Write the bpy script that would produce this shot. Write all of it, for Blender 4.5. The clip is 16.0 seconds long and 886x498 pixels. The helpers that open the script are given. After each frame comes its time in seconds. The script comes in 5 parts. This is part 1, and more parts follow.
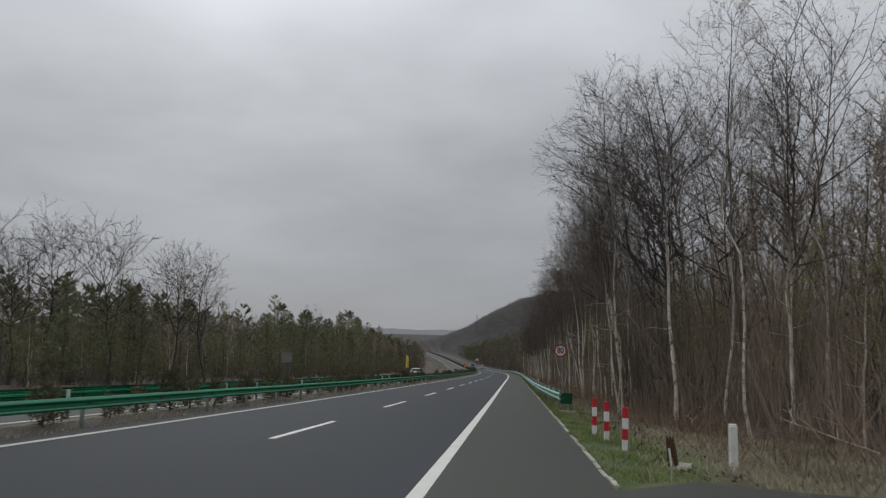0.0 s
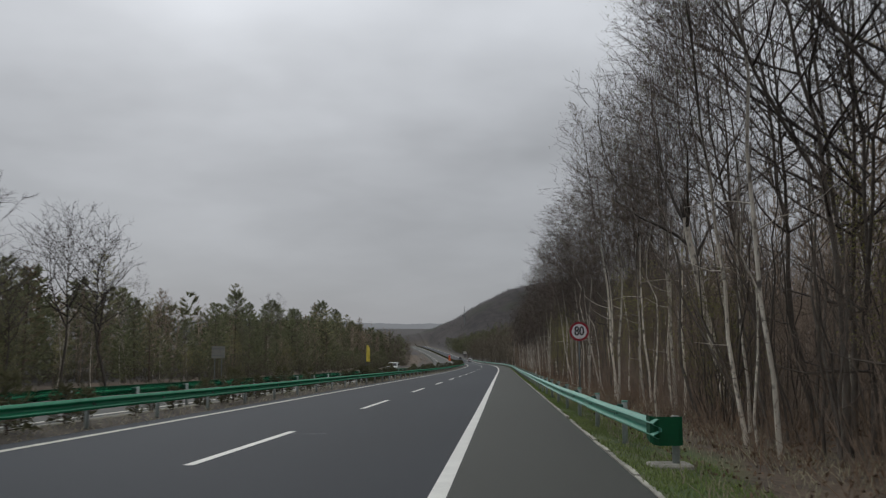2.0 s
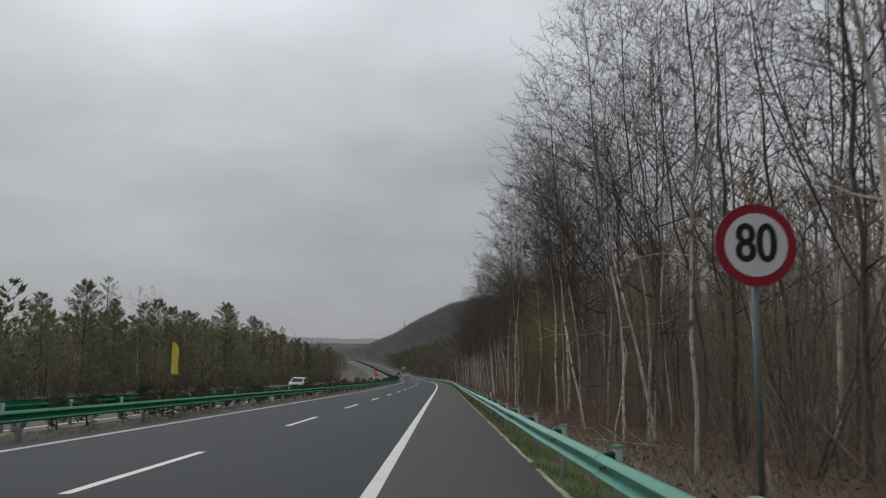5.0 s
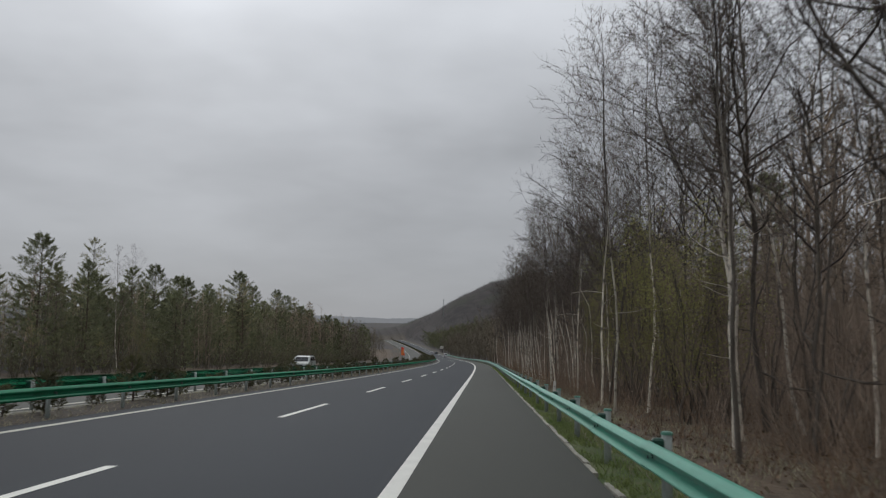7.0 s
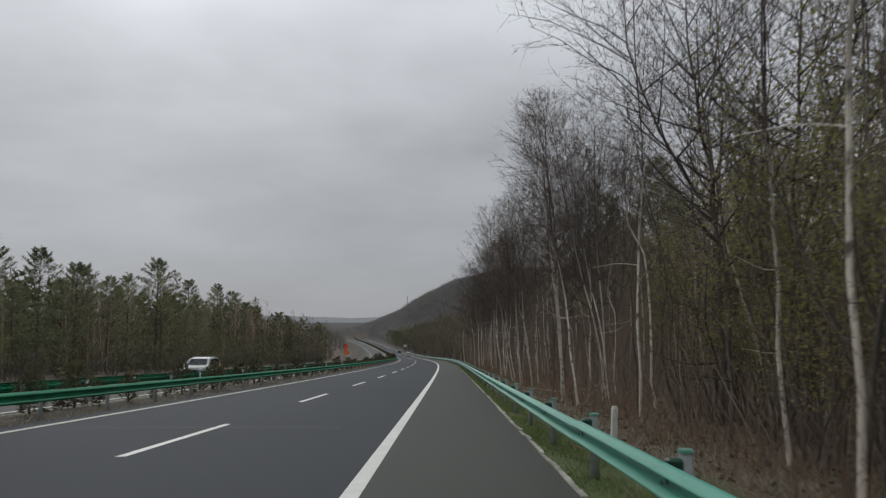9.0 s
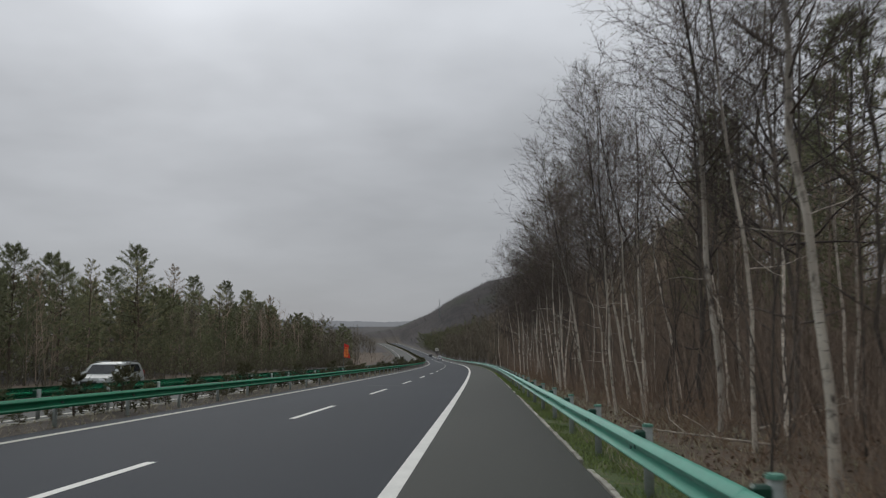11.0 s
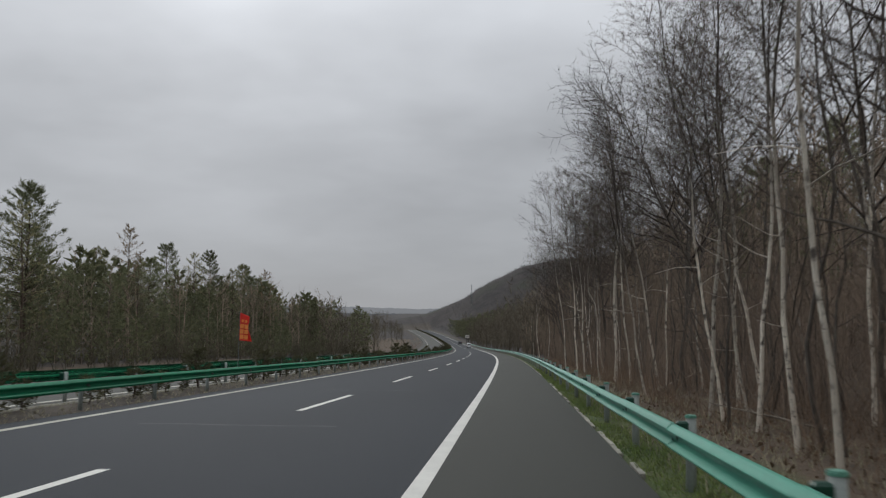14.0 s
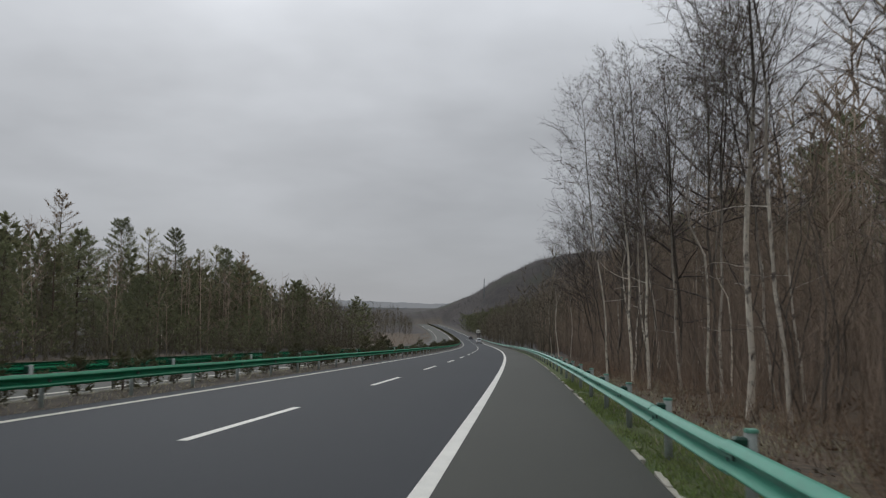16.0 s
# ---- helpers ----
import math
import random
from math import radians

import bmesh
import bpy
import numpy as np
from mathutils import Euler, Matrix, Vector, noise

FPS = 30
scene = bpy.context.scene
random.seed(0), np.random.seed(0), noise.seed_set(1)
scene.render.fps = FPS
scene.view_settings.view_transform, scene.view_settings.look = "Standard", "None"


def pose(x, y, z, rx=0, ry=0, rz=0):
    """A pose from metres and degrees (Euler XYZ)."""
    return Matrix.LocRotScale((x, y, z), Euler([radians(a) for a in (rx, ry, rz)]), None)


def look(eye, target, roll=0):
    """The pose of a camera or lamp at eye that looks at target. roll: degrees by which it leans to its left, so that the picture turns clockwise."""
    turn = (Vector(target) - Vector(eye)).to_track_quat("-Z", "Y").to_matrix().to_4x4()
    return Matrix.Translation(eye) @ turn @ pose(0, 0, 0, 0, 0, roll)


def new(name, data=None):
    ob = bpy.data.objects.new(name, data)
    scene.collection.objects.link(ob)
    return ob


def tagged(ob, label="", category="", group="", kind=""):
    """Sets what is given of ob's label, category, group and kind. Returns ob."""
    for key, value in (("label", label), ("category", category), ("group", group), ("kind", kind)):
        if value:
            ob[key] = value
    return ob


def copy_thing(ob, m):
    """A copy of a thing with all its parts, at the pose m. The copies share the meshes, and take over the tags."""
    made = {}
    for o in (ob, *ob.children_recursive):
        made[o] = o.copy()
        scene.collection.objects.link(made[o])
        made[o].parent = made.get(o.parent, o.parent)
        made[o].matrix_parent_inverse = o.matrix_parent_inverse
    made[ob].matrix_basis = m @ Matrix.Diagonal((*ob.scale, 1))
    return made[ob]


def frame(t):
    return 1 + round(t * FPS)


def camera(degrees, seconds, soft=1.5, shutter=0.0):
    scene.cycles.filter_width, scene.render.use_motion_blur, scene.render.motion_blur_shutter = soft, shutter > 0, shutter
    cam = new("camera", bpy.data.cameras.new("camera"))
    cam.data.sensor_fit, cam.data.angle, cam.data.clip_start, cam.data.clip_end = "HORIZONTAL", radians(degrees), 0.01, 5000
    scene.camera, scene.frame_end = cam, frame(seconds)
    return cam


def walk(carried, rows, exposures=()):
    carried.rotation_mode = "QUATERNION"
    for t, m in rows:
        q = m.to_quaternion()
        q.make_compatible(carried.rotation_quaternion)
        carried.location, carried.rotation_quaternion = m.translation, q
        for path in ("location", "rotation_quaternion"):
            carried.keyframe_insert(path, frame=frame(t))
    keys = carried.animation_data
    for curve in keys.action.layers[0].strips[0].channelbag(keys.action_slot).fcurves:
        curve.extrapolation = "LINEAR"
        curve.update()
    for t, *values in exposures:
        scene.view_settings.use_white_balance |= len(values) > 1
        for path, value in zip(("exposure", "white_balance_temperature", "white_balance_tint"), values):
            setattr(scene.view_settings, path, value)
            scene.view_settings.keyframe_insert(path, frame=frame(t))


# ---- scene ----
cam = camera(55.43, 16.0, soft=1.25, shutter=0.25)
PATH = [
    (0, pose(1.126, -13.936, 2.035, 95.769, -1.107, 4.878)),
    (0.5, pose(1.000, -9.186, 1.833, 96.631, -0.919, 4.485)),
    (1, pose(0.873, -4.280, 1.626, 96.369, -0.763, 6.024)),
    (1.5, pose(0.800, 0.819, 1.412, 95.591, -0.127, 6.461)),
    (2, pose(0.733, 6.056, 1.194, 95.356, 0.079, 4.084)),
    (2.5, pose(0.648, 10.997, 0.989, 95.703, 0.217, 1.879)),
    (3, pose(0.667, 16.150, 0.776, 96.078, 0.528, 0.981)),
    (3.2, pose(0.740, 18.522, 0.679, 96.298, 0.500, 0.901)),
    (5.3, pose(0.950, 40.323, -0.204, 96.424, -0.528, 0.119)),
    (5.5, pose(1.003, 42.358, -0.286, 96.041, -0.460, 0.295)),
    (6, pose(1.043, 47.752, -0.502, 95.525, -0.460, 1.261)),
    (6.5, pose(0.956, 52.733, -0.701, 95.229, -0.967, 2.328)),
    (7, pose(0.925, 58.228, -0.921, 95.069, -0.879, 2.804)),
    (7.5, pose(0.913, 63.593, -1.136, 94.866, -0.522, 2.965)),
    (8, pose(0.901, 68.997, -1.353, 94.230, -0.099, 1.969)),
    (8.2, pose(0.973, 71.400, -1.449, 94.326, 0.002, 1.018)),
    (10.3, pose(0.914, 94.324, -2.367, 95.688, 0.009, 0.259)),
    (10.5, pose(0.927, 96.458, -2.453, 95.622, 0.158, 0.828)),
    (11, pose(0.938, 101.821, -2.668, 95.261, 0.239, 2.693)),
    (11.5, pose(0.950, 107.130, -2.879, 95.247, -0.102, 3.091)),
    (12, pose(0.966, 112.295, -3.083, 94.928, 0.135, 3.543)),
    (12.5, pose(0.876, 118.218, -3.314, 95.085, -0.866, 3.765)),
    (13, pose(0.833, 123.767, -3.530, 94.691, -0.530, 4.359)),
    (13.5, pose(0.828, 129.163, -3.737, 94.596, -0.474, 4.576)),
    (14, pose(0.882, 134.449, -3.939, 94.428, -0.242, 4.962)),
    (14.5, pose(0.903, 140.221, -4.157, 93.984, -0.427, 5.594)),
    (15, pose(0.916, 145.545, -4.357, 94.010, -0.747, 5.641)),
    (15.5, pose(0.859, 150.658, -4.547, 93.943, -1.116, 5.605)),
    (16, pose(0.797, 156.537, -4.764, 94.086, -0.713, 5.873)),
]
walk(cam, PATH, ((0, -0.04), (3, 0.0), (6, 0.02), (8, 0.06), (12, 0.03), (15.5, 0.10), (16, 0.08)))

# ---- world, sun ----
SUN_EL, SUN_AZ = radians(30), radians(22)          # behind the cloud, ahead and to the left
sun_dir = Vector((-math.sin(SUN_AZ) * math.cos(SUN_EL), math.cos(SUN_AZ) * math.cos(SUN_EL), math.sin(SUN_EL)))
world = bpy.data.worlds.new("overcast_sky")
scene.world = world
world.use_nodes = True
wn, wl = world.node_tree.nodes, world.node_tree.links
wn.clear()


def wnode(kind, **values):
    n = wn.new(kind)
    for k, v in values.items():
        n.inputs[k].default_value = v
    return n


def wmath(op, a, b=None, c=None):
    n = wn.new("ShaderNodeMath")
    n.operation = op
    for i, v in enumerate((a, b, c)):
        if v is None:
            continue
        if isinstance(v, (int, float)):
            n.inputs[i].default_value = v
        else:
            wl.new(v, n.inputs[i])
    return n.outputs[0]


out = wn.new("ShaderNodeOutputWorld")
bg = wnode("ShaderNodeBackground", Strength=1.0)
sky = wn.new("ShaderNodeTexSky")
sky.sky_type, sky.sun_disc, sky.sun_elevation, sky.sun_rotation = "NISHITA", False, SUN_EL, -SUN_AZ
coord = wn.new("ShaderNodeTexCoord")
sep = wn.new("ShaderNodeSeparateXYZ")
wl.new(coord.outputs["Generated"], sep.inputs[0])
height = wmath("MAXIMUM", sep.outputs["Z"], 0.0)
# cloud deck: the direction projected on a flat layer, so that the clouds flatten towards the horizon
proj = wn.new("ShaderNodeVectorMath")
proj.operation = "DIVIDE"
flat = wn.new("ShaderNodeCombineXYZ")
lift = wmath("ADD", height, 0.22)
for i in range(3):
    wl.new(lift, flat.inputs[i])
wl.new(coord.outputs["Generated"], proj.inputs[0])
wl.new(flat.outputs[0], proj.inputs[1])
broad = wnode("ShaderNodeTexNoise", Scale=0.9, Detail=4.0, Roughness=0.52)
fine = wnode("ShaderNodeTexNoise", Scale=2.6, Detail=5.0, Roughness=0.55)
wl.new(proj.outputs[0], broad.inputs["Vector"])
wl.new(proj.outputs[0], fine.inputs["Vector"])
puff = wmath("ADD", wmath("MULTIPLY", wmath("SUBTRACT", broad.outputs["Fac"], 0.5), 1.15), wmath("MULTIPLY", wmath("SUBTRACT", fine.outputs["Fac"], 0.5), 0.26))
# overcast luminance rises towards the zenith, and round the hidden sun
dot = wn.new("ShaderNodeVectorMath")
dot.operation = "DOT_PRODUCT"
wl.new(coord.outputs["Generated"], dot.inputs[0])
dot.inputs[1].default_value = sun_dir
facing = wmath("MAXIMUM", dot.outputs["Value"], 0.0)
glow = wmath("ADD", wmath("MULTIPLY", wmath("POWER", facing, 9.0), 0.06), wmath("MULTIPLY", wmath("POWER", facing, 70.0), 0.36))
lum = wmath("ADD", wmath("MULTIPLY_ADD", height, 0.56, 0.312), glow)
puff = wmath("MULTIPLY", puff, wmath("MINIMUM", wmath("MULTIPLY_ADD", height, 3.2, 0.22), 1.0))
lum = wmath("MULTIPLY", lum, wmath("ADD", puff, 1.0))
tone = wn.new("ShaderNodeMix")
tone.data_type, tone.blend_type = "RGBA", "MULTIPLY"
tone.inputs["Factor"].default_value = 1.0
tone.inputs["A"].default_value = (0.945, 0.985, 1.05, 1)
grey = wn.new("ShaderNodeCombineColor")
for i in range(3):
    wl.new(lum, grey.inputs[i])
wl.new(grey.outputs[0], tone.inputs["B"])
mixed = wn.new("ShaderNodeMix")
mixed.data_type, mixed.blend_type = "RGBA", "ADD"
mixed.inputs["Factor"].default_value = 0.0012      # a trace of the blue sky above the cloud
wl.new(tone.outputs["Result"], mixed.inputs["A"])
wl.new(sky.outputs[0], mixed.inputs["B"])
wl.new(mixed.outputs["Result"], bg.inputs["Color"])
wl.new(bg.outputs[0], out.inputs[0])

sun = new("sun", bpy.data.lights.new("sun", "SUN"))
sun.data.energy, sun.data.angle, sun.data.color = 0.55, radians(30), (1.0, 0.97, 0.93)
sun.matrix_world = look(sun_dir * 100, (0, 0, 0))


# ---- materials ----
def material(name, colour, rough=0.8, spread=0.25, grain=30.0, patch=1.5, bump=0.0, bump_scale=60.0, metal=0.0, second=None, per_object=0.0, per_island=0.0, spec=0.5, stretch=None, through_light=0.0):
    """A surface with two scales of variation: broad patches and fine grain, in metres."""
    m = bpy.data.materials.new(name)
    m.use_nodes = True
    n, l = m.node_tree.nodes, m.node_tree.links
    b = n["Principled BSDF"]
    b.inputs["Roughness"].default_value, b.inputs["Metallic"].default_value = rough, metal
    b.inputs["Specular IOR Level"].default_value = spec
    geo = n.new("ShaderNodeNewGeometry")
    tc = n.new("ShaderNodeTexCoord")
    where = tc.outputs["Object"]
    if stretch:
        mp = n.new("ShaderNodeMapping")
        mp.inputs["Scale"].default_value = stretch
        l.new(where, mp.inputs[0])
        where = mp.outputs[0]
    big, small = n.new("ShaderNodeTexNoise"), n.new("ShaderNodeTexNoise")
    for t, sc in ((big, patch), (small, grain)):
        t.inputs["Scale"].default_value, t.inputs["Detail"].default_value = sc, 4.0
        l.new(where, t.inputs["Vector"])
    ramp = n.new("ShaderNodeMix")
    ramp.data_type = "RGBA"
    c = Vector(colour)
    d = Vector(second) if second else c * (1 + spread)
    ramp.inputs["A"].default_value = (*(c * (1 - spread)), 1) if not second else (*c, 1)
    ramp.inputs["B"].default_value = (*d, 1)
    add = n.new("ShaderNodeMath")
    add.operation = "MULTIPLY_ADD"
    add.inputs[1].default_value = 0.45
    l.new(small.outputs["Fac"], add.inputs[0])
    half = n.new("ShaderNodeMath")
    half.operation = "MULTIPLY"
    half.inputs[1].default_value = 0.55
    l.new(big.outputs["Fac"], half.inputs[0])
    l.new(half.outputs[0], add.inputs[2])
    wide = n.new("ShaderNodeMapRange")
    wide.inputs["From Min"].default_value, wide.inputs["From Max"].default_value = 0.33, 0.67
    l.new(add.outputs[0], wide.inputs["Value"])
    l.new(wide.outputs[0], ramp.inputs["Factor"])
    colour_out = ramp.outputs["Result"]
    if per_object or per_island:
        hsv = n.new("ShaderNodeHueSaturation")
        mr = n.new("ShaderNodeMapRange")
        k = per_object or per_island
        mr.inputs["To Min"].default_value, mr.inputs["To Max"].default_value = 1 - k, 1 + k
        if per_object:
            l.new(n.new("ShaderNodeObjectInfo").outputs["Random"], mr.inputs["Value"])
        else:
            l.new(geo.outputs["Random Per Island"], mr.inputs["Value"])
        l.new(mr.outputs[0], hsv.inputs["Value"])
        l.new(colour_out, hsv.inputs["Color"])
        colour_out = hsv.outputs[0]
    l.new(colour_out, b.inputs["Base Color"])
    if through_light:
        tr, mx = n.new("ShaderNodeBsdfTranslucent"), n.new("ShaderNodeMixShader")
        mx.inputs[0].default_value = through_light
        l.new(colour_out, tr.inputs["Color"])
        l.new(b.outputs[0], mx.inputs[1])
        l.new(tr.outputs[0], mx.inputs[2])
        l.new(mx.outputs[0], n["Material Output"].inputs["Surface"])
    if bump:
        bt = n.new("ShaderNodeTexNoise")
        bt.inputs["Scale"].default_value, bt.inputs["Detail"].default_value = bump_scale, 3.0
        l.new(where, bt.inputs["Vector"])
        bp = n.new("ShaderNodeBump")
        bp.inputs["Strength"].default_value, bp.inputs["Distance"].default_value = bump, 0.02
        l.new(bt.outputs["Fac"], bp.inputs["Height"])
        l.new(bp.outputs[0], b.inputs["Normal"])
    return m


ASPHALT = material("asphalt", (0.0288, 0.0345, 0.0418), 0.78, 0.26, 90, 0.11, 0.35, 140, spec=0.2, stretch=(1.0, 0.22, 1.0))
SHOULDER = material("shoulder_asphalt", (0.0435, 0.0465, 0.039), 0.75, 0.24, 110, 0.13, 0.4, 160, spec=0.28, stretch=(1.0, 0.3, 1.0))
PAINT = material("road_paint", (0.66, 0.655, 0.60), 0.6, 0.12, 26, 2.2, 0.1, 90)
PAINT_OLD = material("worn_road_paint", (0.46, 0.45, 0.38), 0.7, 0.2, 30, 1.6, 0.1, 90)
KERB = material("kerb_concrete", (0.36, 0.345, 0.29), 0.9, 0.35, 22, 3.0, 0.6, 60, per_object=0.25)
RAIL = material("rail_green", (0.088, 0.40, 0.29), 0.36, 0.16, 18, 1.1, 0.05, 40, per_object=0.08, spec=0.5)
# Darker copy of the rail green; the median rails' shade is put into colour
RAIL_SHADED = material("rail_shaded_green", (0.020, 0.235, 0.115), 0.22, 0.2, 18, 1.1, 0.05, 40, per_object=0.1, spec=0.7)
CAP = material("cap_green", (0.13, 0.33, 0.25), 0.4, 0.15, 30, 3.0, per_object=0.15)
BLOCK_GREEN = material("block_green", (0.006, 0.055, 0.034), 0.5, 0.2, 30, 3.0)
PLATE = material("plate_green", (0.006, 0.125, 0.055), 0.45, 0.12, 30, 3.0)
STEEL = material("galvanised_steel", (0.145, 0.165, 0.17), 0.55, 0.2, 40, 4.0, 0.1, 80, metal=0.35, per_object=0.18)
POST_STEEL = material("post_grey_green", (0.27, 0.30, 0.28), 0.6, 0.2, 30, 4.0, 0.1, 80, per_object=0.18)
SIGN_WHITE = material("sign_white", (0.80, 0.77, 0.80), 0.5, 0.04, 40, 2.0)
SIGN_RED = material("sign_red", (0.33, 0.012, 0.03), 0.45, 0.08, 40, 2.0)
SIGN_BLACK = material("sign_black", (0.012, 0.012, 0.014), 0.5, 0.2, 40, 2.0)
SIGN_BACK = material("sign_back", (0.21, 0.205, 0.185), 0.6, 0.2, 20, 2.0)
POST_RED = material("post_red", (0.52, 0.018, 0.035), 0.55, 0.15, 30, 4.0)
POST_WHITE = material("post_white", (0.74, 0.73, 0.69), 0.65, 0.15, 30, 4.0)
RUST = material("rotten_wood", (0.085, 0.035, 0.02), 0.9, 0.4, 25, 5.0, 0.6, 40)
FLAG_YELLOW = material("flag_yellow", (0.70, 0.60, 0.15), 0.75, 0.12, 40, 5.0)
FLAG_RED = material("flag_red", (0.66, 0.06, 0.045), 0.75, 0.12, 40, 5.0)
GOLD = material("banner_gold", (0.85, 0.30, 0.07), 0.7, 0.1, 40, 5.0)
BIRCH_PLAIN = material("fallen_bark", (0.11, 0.098, 0.082), 0.85, 0.3, 9.0, 1.7, 0.5, 22, second=(0.60, 0.53, 0.43), per_object=0.35, stretch=(1.0, 1.0, 0.55))
GREY_BARK = material("grey_bark", (0.07, 0.058, 0.048), 0.9, 0.3, 12.0, 1.6, 0.6, 26, second=(0.175, 0.15, 0.125), per_object=0.3, stretch=(1.0, 1.0, 0.4))
PINE_BARK = material("pine_bark", (0.05, 0.036, 0.027), 0.95, 0.3, 10.0, 1.6, 0.6, 26, second=(0.11, 0.08, 0.058), per_object=0.25)
TWIG = material("bare_twigs", (0.094, 0.072, 0.058), 0.9, 0.35, 3.0, 0.35, per_object=0.3)
TWIG_DARK = material("dark_twigs", (0.054, 0.043, 0.038), 0.9, 0.3, 3.0, 0.35, per_object=0.2)
TWIG_PALE = material("pale_twigs", (0.165, 0.128, 0.10), 0.9, 0.3, 3.0, 0.35, per_object=0.3)
BUD = material("young_leaves", (0.15, 0.175, 0.075), 0.8, 0.35, 4.0, 0.5, per_object=0.25, through_light=0.5)
OLIVE = material("bush_leaves", (0.28, 0.27, 0.105), 0.85, 0.35, 2.0, 0.4, per_object=0.3, through_light=0.45)
DARK_BARK = material("dark_bark", (0.038, 0.032, 0.028), 0.9, 0.3, 12.0, 1.6, 0.6, 26, second=(0.09, 0.077, 0.064), per_object=0.2)
TWIG_WHITE = material("white_twigs", (0.42, 0.375, 0.32), 0.85, 0.3, 3.0, 0.35, per_object=0.2)
NEEDLE = material("pine_needles", (0.180, 0.192, 0.108), 0.85, 0.35, 2.2, 0.4, per_object=0.3, through_light=0.45)
LARCH_BROWN = material("larch_buds", (0.20, 0.145, 0.085), 0.85, 0.35, 2.2, 0.4, per_object=0.25, through_light=0.4)
LARCH = material("larch_needles", (0.235, 0.225, 0.115), 0.85, 0.35, 2.2, 0.4, per_object=0.3, through_light=0.4)
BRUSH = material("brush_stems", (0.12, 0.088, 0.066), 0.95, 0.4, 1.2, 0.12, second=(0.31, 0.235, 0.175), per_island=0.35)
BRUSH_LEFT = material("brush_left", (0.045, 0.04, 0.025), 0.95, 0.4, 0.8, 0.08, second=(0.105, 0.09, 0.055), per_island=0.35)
WOODS = material("far_wood", (0.145, 0.110, 0.080), 0.95, 0.4, 0.5, 0.05, second=(0.29, 0.222, 0.16), per_island=0.3)
WOODS_FAR = material("distant_wood", (0.066, 0.054, 0.038), 0.95, 0.4, 0.5, 0.03, second=(0.135, 0.112, 0.075), per_island=0.3)
SHRUB = material("shrub_needles", (0.062, 0.068, 0.034), 0.85, 0.35, 2.2, 0.4, per_object=0.3, second=(0.12, 0.105, 0.055), through_light=0.3)
WOODS_GREEN = material("far_conifers", (0.115, 0.122, 0.068), 0.95, 0.4, 0.5, 0.05, second=(0.18, 0.185, 0.10), per_island=0.35, through_light=0.4)
WOODS_HILL = material("hill_wood", (0.040, 0.037, 0.038), 0.95, 0.4, 0.2, 0.02, second=(0.062, 0.056, 0.056), per_island=0.15)
GRASS = material("grass", (0.125, 0.195, 0.042), 0.8, 0.3, 2.0, 0.4, second=(0.21, 0.245, 0.075), per_island=0.35, through_light=0.3)
DRY = material("dry_grass", (0.19, 0.165, 0.10), 0.9, 0.3, 2.0, 0.4, second=(0.36, 0.33, 0.225), per_island=0.35)
LEAF = material("fallen_leaves", (0.105, 0.062, 0.038), 0.9, 0.3, 2.0, 0.4, second=(0.22, 0.15, 0.095), per_island=0.5)
CAR_WHITE = material("car_white", (0.60, 0.61, 0.62), 0.3, 0.05, 3.0, 1.0, spec=0.6)
CAR_SILVER = material("car_silver", (0.33, 0.35, 0.335), 0.3, 0.05, 3.0, 1.0, spec=0.6)
CAR_DARK = material("car_dark", (0.03, 0.032, 0.036), 0.3, 0.1, 3.0, 1.0, spec=0.6)
CAR_GLASS = material("car_glass", (0.03, 0.035, 0.04), 0.08, 0.1, 3.0, 1.0, spec=0.8)
RUBBER = material("rubber", (0.02, 0.02, 0.021), 0.9, 0.2, 30, 4.0)
LAMP_RED = material("tail_lamp", (0.30, 0.01, 0.01), 0.25, 0.1, 20, 4.0)
LAMP_CLEAR = material("head_lamp", (0.75, 0.76, 0.76), 0.15, 0.05, 20, 4.0, spec=0.8)
BOARD_BLUE = material("board_pale_grey", (0.66, 0.64, 0.58), 0.5, 0.1, 20, 2.0)


